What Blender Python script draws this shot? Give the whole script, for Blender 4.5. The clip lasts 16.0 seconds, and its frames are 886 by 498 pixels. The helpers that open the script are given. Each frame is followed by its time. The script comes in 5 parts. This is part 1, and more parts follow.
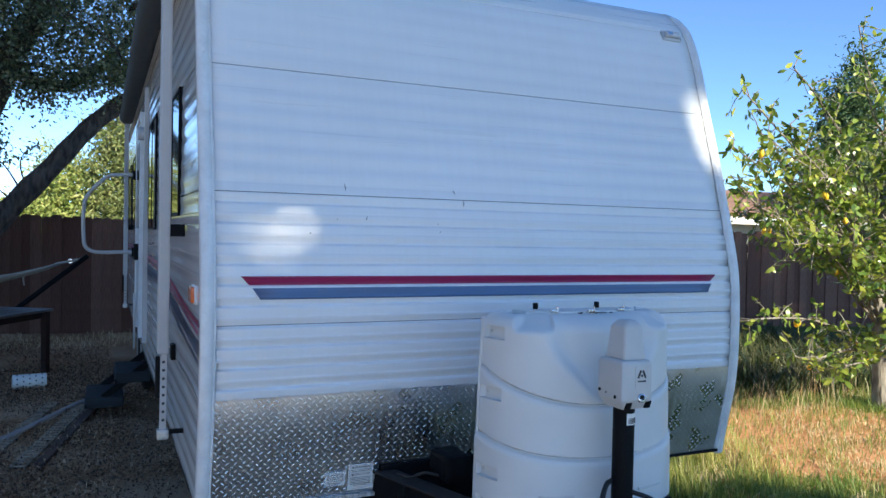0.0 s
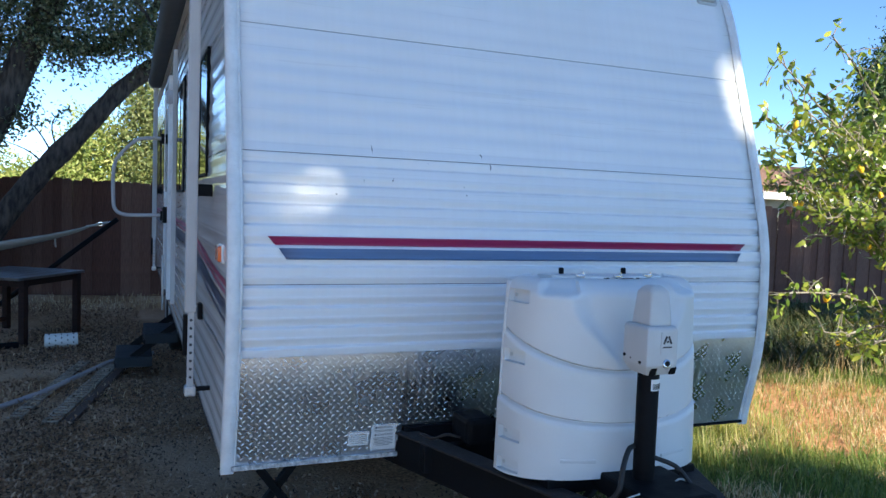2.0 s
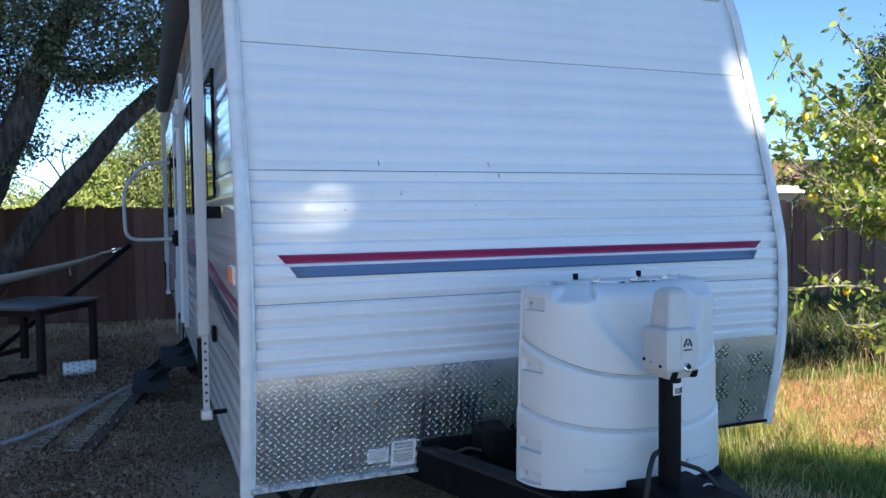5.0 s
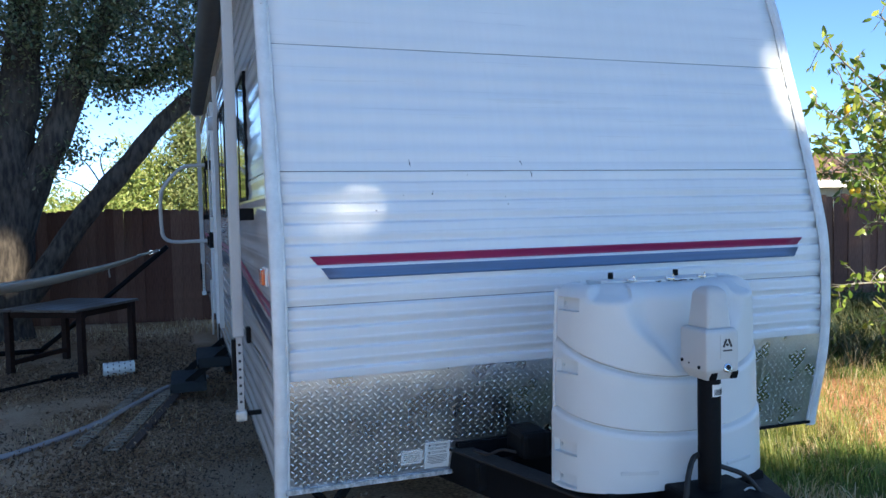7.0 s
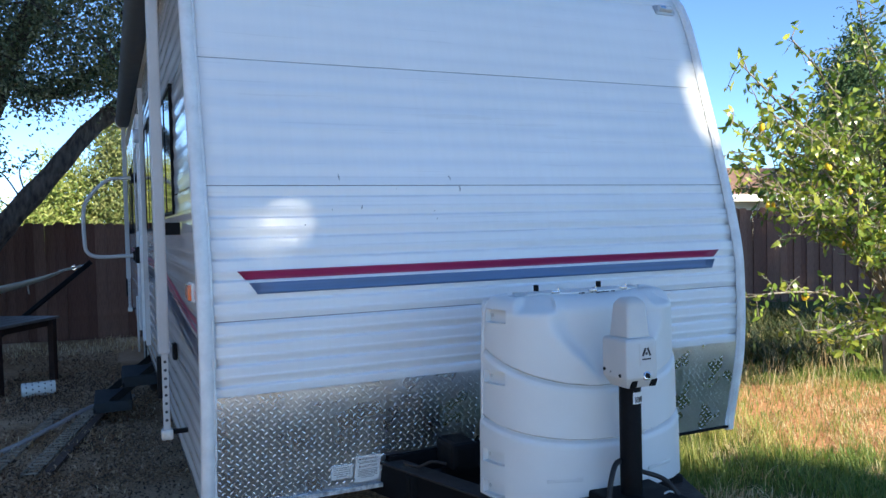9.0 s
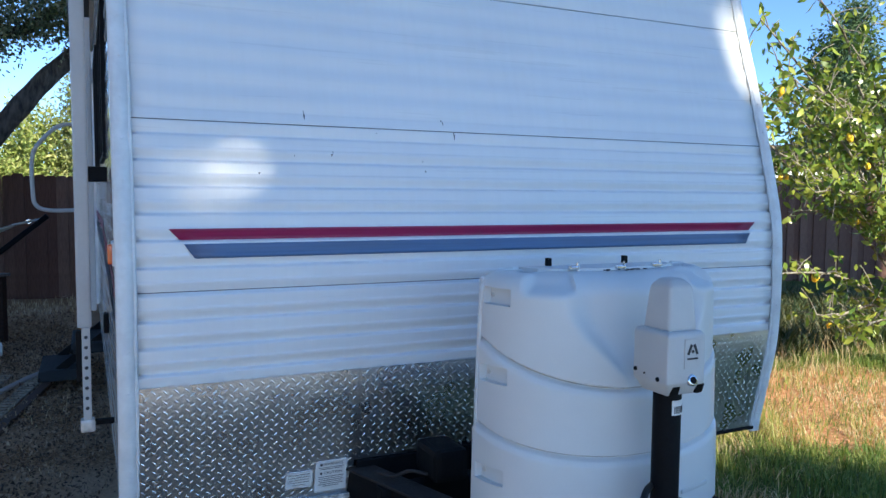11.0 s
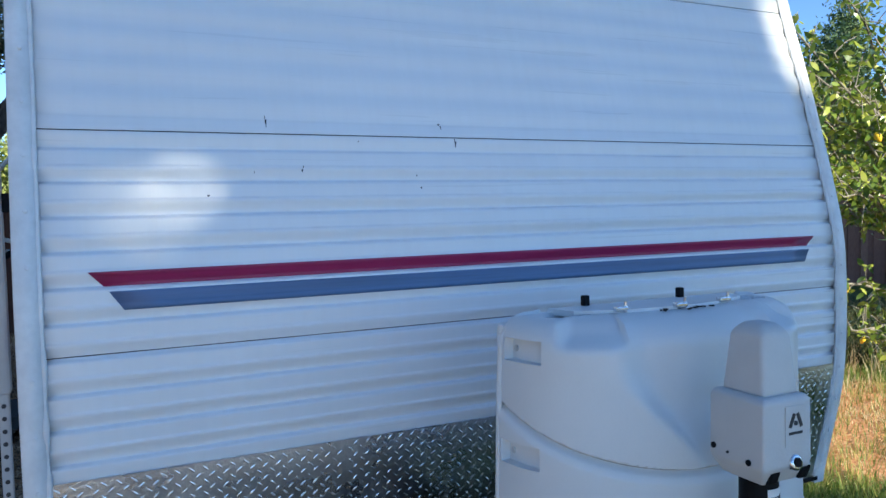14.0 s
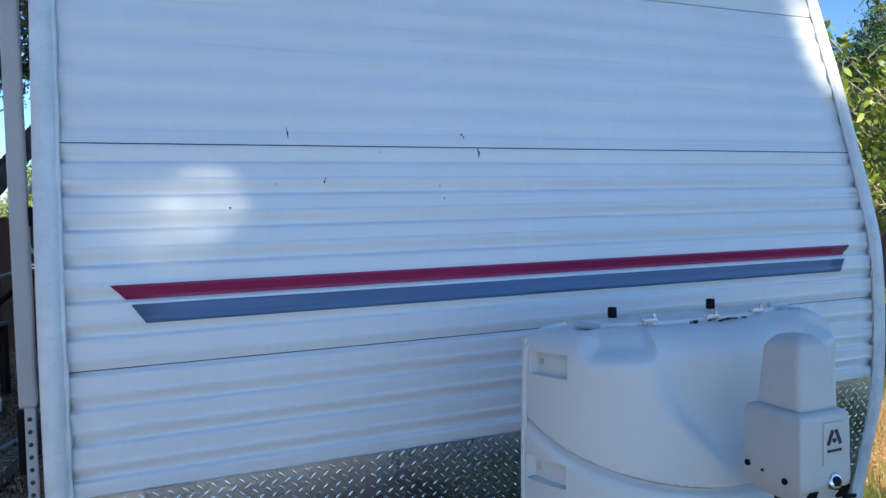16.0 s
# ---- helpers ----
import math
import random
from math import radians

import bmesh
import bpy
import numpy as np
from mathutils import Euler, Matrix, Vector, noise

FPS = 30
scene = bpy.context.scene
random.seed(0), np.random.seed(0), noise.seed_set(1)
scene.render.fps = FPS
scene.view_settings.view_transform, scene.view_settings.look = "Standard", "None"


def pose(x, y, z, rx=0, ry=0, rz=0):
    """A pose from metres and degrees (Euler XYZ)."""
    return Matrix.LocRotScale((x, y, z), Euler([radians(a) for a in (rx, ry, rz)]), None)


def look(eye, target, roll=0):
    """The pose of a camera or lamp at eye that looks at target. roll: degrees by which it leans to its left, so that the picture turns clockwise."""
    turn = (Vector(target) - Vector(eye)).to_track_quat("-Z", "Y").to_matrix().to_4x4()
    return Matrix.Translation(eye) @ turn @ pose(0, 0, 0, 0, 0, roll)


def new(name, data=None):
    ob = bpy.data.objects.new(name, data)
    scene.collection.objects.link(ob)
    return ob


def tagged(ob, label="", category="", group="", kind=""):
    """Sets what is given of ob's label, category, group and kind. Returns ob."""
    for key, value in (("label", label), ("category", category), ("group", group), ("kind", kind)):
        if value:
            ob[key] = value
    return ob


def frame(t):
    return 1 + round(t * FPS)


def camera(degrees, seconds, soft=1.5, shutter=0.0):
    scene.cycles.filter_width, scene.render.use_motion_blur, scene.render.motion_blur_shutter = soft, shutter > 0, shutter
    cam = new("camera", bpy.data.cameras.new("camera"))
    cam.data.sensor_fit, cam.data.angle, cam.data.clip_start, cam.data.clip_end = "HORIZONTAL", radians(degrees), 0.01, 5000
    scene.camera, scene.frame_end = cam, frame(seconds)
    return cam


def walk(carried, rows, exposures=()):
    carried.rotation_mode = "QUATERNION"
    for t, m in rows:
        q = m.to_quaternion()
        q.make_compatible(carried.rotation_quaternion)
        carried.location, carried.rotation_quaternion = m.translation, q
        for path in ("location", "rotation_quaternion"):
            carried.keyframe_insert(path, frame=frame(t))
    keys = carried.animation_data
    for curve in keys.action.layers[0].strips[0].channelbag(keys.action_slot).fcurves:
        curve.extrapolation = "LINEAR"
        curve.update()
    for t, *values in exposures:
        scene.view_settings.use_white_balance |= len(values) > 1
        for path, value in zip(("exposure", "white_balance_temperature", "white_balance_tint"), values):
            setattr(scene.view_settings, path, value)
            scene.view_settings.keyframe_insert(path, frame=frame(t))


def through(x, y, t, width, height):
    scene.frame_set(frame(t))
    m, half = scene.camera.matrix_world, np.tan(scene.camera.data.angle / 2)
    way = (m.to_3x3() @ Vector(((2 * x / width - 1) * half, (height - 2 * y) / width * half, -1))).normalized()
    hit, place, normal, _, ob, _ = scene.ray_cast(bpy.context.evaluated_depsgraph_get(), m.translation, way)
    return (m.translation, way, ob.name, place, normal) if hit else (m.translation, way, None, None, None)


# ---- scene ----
cam = camera(60.4, 16.0)
PATH = [
    (0, (-0.316, -2.713, 1.637), (0.502, -0.889, 1.595), 1.2),
    (0.5, (-0.305, -2.7, 1.625), (0.482, -0.862, 1.579), 1.4),
    (1, (-0.314, -2.7, 1.622), (0.45, -0.854, 1.553), 1.9),
    (1.5, (-0.322, -2.701, 1.616), (0.433, -0.851, 1.518), 2.0),
    (2, (-0.314, -2.703, 1.606), (0.445, -0.856, 1.487), 2.1),
    (2.5, (-0.315, -2.7, 1.612), (0.452, -0.857, 1.493), 1.7),
    (3, (-0.294, -2.67, 1.603), (0.494, -0.836, 1.484), 1.3),
    (3.5, (-0.295, -2.667, 1.609), (0.504, -0.837, 1.502), 1.0),
    (4, (-0.298, -2.681, 1.606), (0.471, -0.836, 1.522), 0.2),
    (6.5, (-0.297, -2.66, 1.618), (0.384, -0.782, 1.515), -0.9),
    (7, (-0.286, -2.655, 1.613), (0.36, -0.765, 1.518), -1.3),
    (7.5, (-0.278, -2.681, 1.629), (0.367, -0.79, 1.54), -1.6),
    (8, (-0.281, -2.701, 1.626), (0.391, -0.819, 1.561), -1.3),
    (8.5, (-0.276, -2.706, 1.622), (0.477, -0.854, 1.568), -1.2),
    (9, (-0.275, -2.691, 1.615), (0.53, -0.861, 1.551), -1.4),
    (9.2, (-0.278, -2.666, 1.615), (0.543, -0.844, 1.536), -1.5),
    (11.3, (-0.053, -2.059, 1.574), (0.813, -0.263, 1.425), 1.2),
    (11.5, (-0.051, -1.982, 1.588), (0.836, -0.195, 1.444), 1.7),
    (12, (-0.005, -1.859, 1.591), (0.925, -0.093, 1.467), 1.9),
    (12.5, (0.074, -1.782, 1.588), (0.978, -0.002, 1.474), 1.7),
    (13, (0.138, -1.749, 1.601), (1.018, 0.044, 1.495), 0.8),
    (13.5, (0.124, -1.742, 1.598), (1.005, 0.05, 1.494), -0.7),
    (14, (0.121, -1.729, 1.591), (0.979, 0.074, 1.48), -1.2),
    (14.5, (0.124, -1.732, 1.593), (0.974, 0.075, 1.486), -1.0),
    (15, (0.14, -1.727, 1.588), (0.986, 0.083, 1.496), -1.5),
    (15.5, (0.141, -1.712, 1.586), (0.965, 0.109, 1.499), -1.7),
    (16, (0.141, -1.708, 1.589), (0.935, 0.126, 1.51), -1.6),
]
walk(cam, [(t, look(eye, target, roll)) for t, eye, target, roll in PATH],
     [(0.0, 1.15, 6230, 6), (3.0, 1.31, 6230, 6), (9.0, 1.28, 6230, 6), (11.5, 1.20, 6090, 5), (16.0, 1.07, 6050, 4)])

# ---- world, sun ----
SUN_TO = Vector((0.25, -1.0, 0.48)).normalized()      # the way towards the sun
world = bpy.data.worlds.new("sky")
scene.world = world
world.use_nodes = True
wn = world.node_tree
sky = wn.nodes.new("ShaderNodeTexSky")
sky.sky_type, sky.sun_disc = "NISHITA", False
sky.sun_elevation = math.asin(SUN_TO.z)
sky.sun_rotation = math.atan2(SUN_TO.x, SUN_TO.y)
sky.air_density, sky.dust_density, sky.ozone_density, sky.altitude = 0.85, 0.0, 4.0, 3500
wn.links.new(sky.outputs[0], wn.nodes["Background"].inputs[0])
wn.nodes["Background"].inputs[1].default_value = 0.13
sun = new("sun", bpy.data.lights.new("sun", "SUN"))
sun.data.energy, sun.data.angle, sun.data.color = 5.0, radians(0.55), (1.0, 0.88, 0.68)
sun.matrix_world = look(SUN_TO * 40, (0, 0, 0))


# ---- materials ----
def shader(name):
    m = bpy.data.materials.new(name)
    m.use_nodes = True
    t = m.node_tree
    return m, t, t.nodes["Principled BSDF"]


def add_noise(t, scale, detail=4.0, stretch=(1, 1, 1)):
    co = t.nodes.new("ShaderNodeTexCoord")
    mp = t.nodes.new("ShaderNodeMapping")
    mp.inputs["Scale"].default_value = stretch
    n = t.nodes.new("ShaderNodeTexNoise")
    n.inputs["Scale"].default_value, n.inputs["Detail"].default_value = scale, detail
    t.links.new(co.outputs["Object"], mp.inputs[0])
    t.links.new(mp.outputs[0], n.inputs["Vector"])
    return n.outputs[0]


def ramp(t, fac, stops):
    r = t.nodes.new("ShaderNodeValToRGB")
    while len(r.color_ramp.elements) < len(stops):
        r.color_ramp.elements.new(0.5)
    for e, (p, c) in zip(r.color_ramp.elements, stops):
        e.position, e.color = p, (*c, 1)
    t.links.new(fac, r.inputs[0])
    return r.outputs[0]


def blend(t, fac, a, b, mode="MIX"):
    m = t.nodes.new("ShaderNodeMix")
    m.data_type, m.blend_type = "RGBA", mode
    for sock, v in ((m.inputs[0], fac), (m.inputs[6], a), (m.inputs[7], b)):
        if hasattr(v, "links"):
            t.links.new(v, sock)
        elif isinstance(v, (int, float)):
            sock.default_value = v
        else:
            sock.default_value = (*v, 1)
    return m.outputs[2]


def plain(name, col, rough=0.5, metal=0.0, vary=0.12, scale=6.0, fine=90.0, bump=0.0, stretch=(1, 1, 1), spec=0.5, coat=0.0):
    """Painted, moulded or bare surface: colour that wanders at two scales, roughness that follows, fine relief."""
    m, t, p = shader(name)
    big, small = add_noise(t, scale, 5, stretch), add_noise(t, fine, 3, stretch)
    lo, hi = [c * (1 - vary) for c in col], [min(1, c * (1 + vary)) for c in col]
    c1 = ramp(t, big, [(0.3, lo), (0.7, hi)])
    c2 = ramp(t, small, [(0.3, (1 - vary * 0.6,) * 3), (0.7, (1, 1, 1))])
    t.links.new(blend(t, 1.0, c1, c2, "MULTIPLY"), p.inputs["Base Color"])
    rr = ramp(t, big, [(0.3, (max(0.02, rough * 0.85),) * 3), (0.7, (min(1, rough * 1.15),) * 3)])
    t.links.new(rr, p.inputs["Roughness"])
    p.inputs["Metallic"].default_value = metal
    p.inputs["Specular IOR Level"].default_value = spec
    p.inputs["Coat Weight"].default_value = coat
    if bump:
        b = t.nodes.new("ShaderNodeBump")
        b.inputs["Strength"].default_value, b.inputs["Distance"].default_value = min(1, bump), 0.004
        t.links.new(small, b.inputs["Height"])
        t.links.new(b.outputs[0], p.inputs["Normal"])
    return m


def leaf_mat(name, lo, mid, hi, through=0.35, rough=0.4):
    """Leaves: colour by leaf, some light let through."""
    m, t, p = shader(name)
    g = t.nodes.new("ShaderNodeNewGeometry")
    col = ramp(t, g.outputs["Random Per Island"], [(0.0, lo), (0.5, mid), (1.0, hi)])
    t.links.new(col, p.inputs["Base Color"])
    p.inputs["Roughness"].default_value = rough
    tr = t.nodes.new("ShaderNodeBsdfTranslucent")
    t.links.new(col, tr.inputs[0])
    mix = t.nodes.new("ShaderNodeMixShader")
    mix.inputs[0].default_value = through
    t.links.new(p.outputs[0], mix.inputs[1])
    t.links.new(tr.outputs[0], mix.inputs[2])
    t.links.new(mix.outputs[0], t.nodes["Material Output"].inputs[0])
    return m


def siding_mat(name, rough):
    """White enamelled aluminium, chalked, with thin streaks along the sheet and faint runs down it."""
    m, t, p = shader(name)
    streak = add_noise(t, 3.0, 6, (0.5, 1, 26))
    run = add_noise(t, 5.0, 5, (9, 1, 0.35))
    cloud = add_noise(t, 1.4, 4)
    fine = add_noise(t, 3.0, 5, (0.25, 1, 110))
    c = ramp(t, streak, [(0.25, (0.812, 0.818, 0.824)), (0.6, (0.822, 0.826, 0.83))])
    c = blend(t, 0.08, c, ramp(t, fine, [(0.35, (0.88, 0.88, 0.88)), (0.6, (1, 1, 1))]), "MULTIPLY")
    c = blend(t, 0.06, c, ramp(t, run, [(0.35, (0.74, 0.73, 0.70)), (0.6, (1, 1, 1))]), "MULTIPLY")
    c = blend(t, 0.5, c, ramp(t, cloud, [(0.3, (0.88, 0.88, 0.87)), (0.7, (1, 1, 1))]), "MULTIPLY")
    t.links.new(c, p.inputs["Base Color"])
    t.links.new(ramp(t, streak, [(0.3, (rough * 0.75,) * 3), (0.7, (rough * 1.25,) * 3)]), p.inputs["Roughness"])
    b = t.nodes.new("ShaderNodeBump")
    b.inputs["Strength"].default_value, b.inputs["Distance"].default_value = 0.16, 0.002
    t.links.new(add_noise(t, 1.2, 3, (0.6, 1, 9)), b.inputs["Height"])
    b2 = t.nodes.new("ShaderNodeBump")
    b2.inputs["Strength"].default_value, b2.inputs["Distance"].default_value = 0.035, 0.0008
    t.links.new(add_noise(t, 2.0, 3, (0.10, 1, 48)), b2.inputs["Height"])
    t.links.new(b.outputs[0], b2.inputs["Normal"])
    t.links.new(b2.outputs[0], p.inputs["Normal"])
    return m


def ground_mat():
    """Dark mulch and bare soil west of the trailer, turf with straw patches east of it, unseen pale gravel added south
    to bounce light.
    """
    m, t, p = shader("yard_ground")
    co = t.nodes.new("ShaderNodeTexCoord")
    sep = t.nodes.new("ShaderNodeSeparateXYZ")
    t.links.new(co.outputs["Object"], sep.inputs[0])
    wob = add_noise(t, 0.9, 4)
    add = t.nodes.new("ShaderNodeMath")
    add.operation = "MULTIPLY_ADD"
    t.links.new(wob, add.inputs[0])
    add.inputs[1].default_value = 1.6
    t.links.new(sep.outputs[0], add.inputs[2])
    side = t.nodes.new("ShaderNodeMapRange")
    side.inputs[1].default_value, side.inputs[2].default_value = 1.9, 2.7
    t.links.new(add.outputs[0], side.inputs[0])
    soil = ramp(t, add_noise(t, 45, 6), [(0.3, (0.13, 0.072, 0.040)), (0.55, (0.38, 0.235, 0.13)), (0.75, (0.62, 0.42, 0.25))])
    soil = blend(t, ramp(t, add_noise(t, 0.8, 4), [(0.45, (0, 0, 0)), (0.62, (1, 1, 1))]), soil, (0.54, 0.385, 0.255))
    turf = ramp(t, add_noise(t, 30, 6), [(0.3, (0.045, 0.075, 0.02)), (0.7, (0.12, 0.14, 0.04))])
    straw = ramp(t, add_noise(t, 38, 6), [(0.3, (0.34, 0.135, 0.058)), (0.52, (0.62, 0.31, 0.15)), (0.72, (0.78, 0.50, 0.28))])
    far = t.nodes.new("ShaderNodeVectorMath")       # a worn straw patch beside the lemon tree
    far.operation = "DISTANCE"
    far.inputs[1].default_value = (5.3, 1.85, 0)
    t.links.new(co.outputs["Object"], far.inputs[0])
    rag = t.nodes.new("ShaderNodeMath")
    rag.operation = "MULTIPLY_ADD"
    t.links.new(add_noise(t, 2.2, 5), rag.inputs[0])
    rag.inputs[1].default_value = 1.5
    t.links.new(far.outputs["Value"], rag.inputs[2])
    worn = t.nodes.new("ShaderNodeMapRange")
    worn.inputs[1].default_value, worn.inputs[2].default_value = 2.45, 1.95
    t.links.new(rag.outputs[0], worn.inputs[0])
    turf = blend(t, worn.outputs[0], turf, straw)
    yard = blend(t, side.outputs[0], soil, turf)
    gravel = ramp(t, add_noise(t, 70, 6), [(0.3, (0.38, 0.338, 0.285)), (0.7, (0.62, 0.56, 0.485))])
    south = t.nodes.new("ShaderNodeMapRange")       # unseen pale ground south of the trailer, added to bounce sunlight onto its nose
    south.inputs[1].default_value, south.inputs[2].default_value = -1.5, -2.2
    t.links.new(sep.outputs[1], south.inputs[0])
    west = t.nodes.new("ShaderNodeMath")
    west.operation = "MULTIPLY_ADD"
    west.inputs[1].default_value, west.inputs[2].default_value = -0.8, 1.0
    t.links.new(side.outputs[0], west.inputs[0])
    bounce_mask = t.nodes.new("ShaderNodeMath")
    bounce_mask.operation = "MULTIPLY"
    t.links.new(south.outputs[0], bounce_mask.inputs[0])
    t.links.new(west.outputs[0], bounce_mask.inputs[1])
    t.links.new(blend(t, bounce_mask.outputs[0], yard, gravel), p.inputs["Base Color"])
    p.inputs["Roughness"].default_value = 0.95
    p.inputs["Specular IOR Level"].default_value = 0.13
    b = t.nodes.new("ShaderNodeBump")
    b.inputs["Strength"].default_value, b.inputs["Distance"].default_value = 0.8, 0.02
    t.links.new(add_noise(t, 40, 6), b.inputs["Height"])
    t.links.new(b.outputs[0], p.inputs["Normal"])
    return m


def board_mat(name, lo, hi):
    """Weathered fence board: grain along the board, colour by board."""
    m, t, p = shader(name)
    oi = t.nodes.new("ShaderNodeObjectInfo")
    each = ramp(t, oi.outputs["Random"], [(0.0, lo), (1.0, hi)])
    grain = add_noise(t, 14, 6, (9, 9, 0.6))
    t.links.new(blend(t, 1.0, each, ramp(t, grain, [(0.3, (0.55, 0.52, 0.5)), (0.65, (1, 1, 1))]), "MULTIPLY"), p.inputs["Base Color"])
    p.inputs["Roughness"].default_value = 0.85
    b = t.nodes.new("ShaderNodeBump")
    b.inputs["Strength"].default_value, b.inputs["Distance"].default_value = 0.5, 0.004
    t.links.new(grain, b.inputs["Height"])
    t.links.new(b.outputs[0], p.inputs["Normal"])
    return m


def bark_mat(name, lo, hi):
    m, t, p = shader(name)
    n = add_noise(t, 9, 8, (2.2, 2.2, 0.6))
    t.links.new(ramp(t, n, [(0.35, lo), (0.65, hi)]), p.inputs["Base Color"])
    p.inputs["Roughness"].default_value = 0.95
    b = t.nodes.new("ShaderNodeBump")
    b.inputs["Strength"].default_value, b.inputs["Distance"].default_value = 1.0, 0.03
    t.links.new(n, b.inputs["Height"])
    t.links.new(b.outputs[0], p.inputs["Normal"])
    return m


def glass_mat():
    m, t, p = shader("dark_glass")
    p.inputs["Base Color"].default_value = (0.012, 0.014, 0.017, 1)
    p.inputs["Roughness"].default_value = 0.04
    p.inputs["Specular IOR Level"].default_value = 0.8
    return m


SIDING = siding_mat("white_siding", 0.34)
SIDEWALL = siding_mat("white_side_siding", 0.09)
TRIM = plain("white_trim", (0.76, 0.76, 0.755), 0.42, vary=0.10, scale=12, fine=70, bump=0.35)
AWNARM = plain("white_arm", (0.50, 0.495, 0.485), 0.4, vary=0.06)
RED = plain("red_vinyl", (0.30, 0.020, 0.090), 0.35, vary=0.10, scale=5, fine=60, stretch=(0.4, 1, 20))
BLUE = plain("blue_vinyl", (0.078, 0.15, 0.30), 0.35, vary=0.14, scale=5, fine=60, stretch=(0.4, 1, 20))
NAVY = plain("navy_vinyl", (0.035, 0.05, 0.10), 0.35)
TREAD = plain("tread_plate", (0.80, 0.81, 0.83), 0.29, metal=1.0, vary=0.10, scale=7, fine=120, bump=0.2)
LUG = plain("tread_lug", (0.82, 0.83, 0.85), 0.33, metal=1.0, vary=0.08, scale=30)
COVER = plain("white_polymer", (0.70, 0.70, 0.69), 0.42, vary=0.03, scale=5, fine=240, bump=0.08)
POCKET = plain("polymer_pocket", (0.64, 0.64, 0.63), 0.5, vary=0.04)
HOUSING = plain("grey_white_housing", (0.58, 0.572, 0.555), 0.5, vary=0.04, scale=12, fine=260, bump=0.12)
BLACK = plain("black_paint", (0.007, 0.0075, 0.009), 0.62, vary=0.3, scale=14, fine=120, bump=0.2, spec=0.12)
RUBBER = plain("black_rubber", (0.012, 0.012, 0.013), 0.6, vary=0.2)
RUST = plain("rusty_black", (0.022, 0.017, 0.015), 0.75, vary=0.5, scale=18, fine=90, bump=0.5)
CHROME = plain("bright_metal", (0.75, 0.75, 0.76), 0.22, metal=1.0, vary=0.08)
CHIPPED = plain("chipped_white", (0.55, 0.54, 0.52), 0.5, vary=0.55, scale=45, fine=160, bump=0.4)
GALV = plain("galvanised", (0.62, 0.62, 0.61), 0.45, metal=0.7, vary=0.15, scale=20)
AMBER = plain("amber_lens", (0.75, 0.14, 0.03), 0.15, vary=0.15, scale=30, coat=0.5)
LENS = plain("clear_lens", (0.55, 0.57, 0.60), 0.12, vary=0.1, scale=40, coat=0.5)
PAPER = plain("label_paper", (0.78, 0.78, 0.76), 0.5, vary=0.06, scale=30)
INK = plain("ink", (0.03, 0.03, 0.035), 0.5)
# grey that stands for shade in the cover's grooves
GROOVE_SHADE = plain("groove_shade", (0.40, 0.385, 0.37), 0.8, vary=0.3, scale=20)
DIRT = plain("dark_scuff", (0.02, 0.02, 0.025), 0.7)
FABRIC = plain("awning_fabric", (0.065, 0.078, 0.092), 0.8, vary=0.15, scale=8, fine=140, bump=0.3)
GLASS = glass_mat()
GROUND = ground_mat()
LITTER = leaf_mat("dry_litter", (0.10, 0.058, 0.034), (0.31, 0.19, 0.11), (0.55, 0.38, 0.24), 0.0, 0.9)
CHIP = leaf_mat("mulch_chip", (0.04, 0.026, 0.018), (0.135, 0.086, 0.056), (0.48, 0.34, 0.23), 0.0, 0.9)
GRASS = leaf_mat("grass_green", (0.07, 0.15, 0.02), (0.16, 0.25, 0.04), (0.34, 0.36, 0.09), 0.3, 0.5)
GOLDGRASS = leaf_mat("grass_gold", (0.16, 0.21, 0.035), (0.36, 0.37, 0.08), (0.62, 0.54, 0.20), 0.3, 0.5)
HAY = leaf_mat("grass_dry", (0.40, 0.24, 0.11), (0.70, 0.52, 0.28), (0.88, 0.77, 0.52), 0.3, 0.6)
FENCE = board_mat("fence_board", (0.14, 0.060, 0.040), (0.23, 0.122, 0.085))
RAILWOOD = plain("fence_rail_wood", (0.10, 0.065, 0.05), 0.85, vary=0.3)
OAKLEAF = leaf_mat("oak_leaf", (0.05, 0.078, 0.038), (0.115, 0.145, 0.07), (0.27, 0.26, 0.14), 0.25, 0.28)
OAKBARK = bark_mat("oak_bark", (0.03, 0.024, 0.021), (0.11, 0.09, 0.072))
LEMONLEAF = leaf_mat("lemon_leaf", (0.06, 0.12, 0.022), (0.18, 0.26, 0.04), (0.40, 0.42, 0.07), 0.30, 0.30)
LEMONBARK = bark_mat("lemon_bark", (0.13, 0.11, 0.09), (0.30, 0.27, 0.22))
LEMONSKIN = plain("lemon_skin", (0.85, 0.52, 0.03), 0.35, vary=0.15, scale=20, fine=200, bump=0.2)
# weed green darkened to carry the lemon tree's shade
SHADED_WEED = leaf_mat("shaded_weed_leaf", (0.022, 0.045, 0.012), (0.05, 0.075, 0.02), (0.15, 0.13, 0.05), 0.2, 0.5)
SHRUB = leaf_mat("shrub_leaf", (0.12, 0.19, 0.04), (0.27, 0.33, 0.085), (0.44, 0.45, 0.16), 0.3, 0.5)
DARKTREE = leaf_mat("conifer_leaf", (0.075, 0.12, 0.036), (0.15, 0.185, 0.06), (0.27, 0.28, 0.11), 0.2, 0.5)
BLUEGREEN = leaf_mat("poplar_leaf", (0.035, 0.08, 0.03), (0.07, 0.13, 0.05), (0.13, 0.19, 0.08), 0.25, 0.5)
TABLEWOOD = plain("dark_table_wood", (0.036, 0.02, 0.017), 0.7, spec=0.15, vary=0.35, scale=5, fine=60, bump=0.2, stretch=(1, 8, 8))
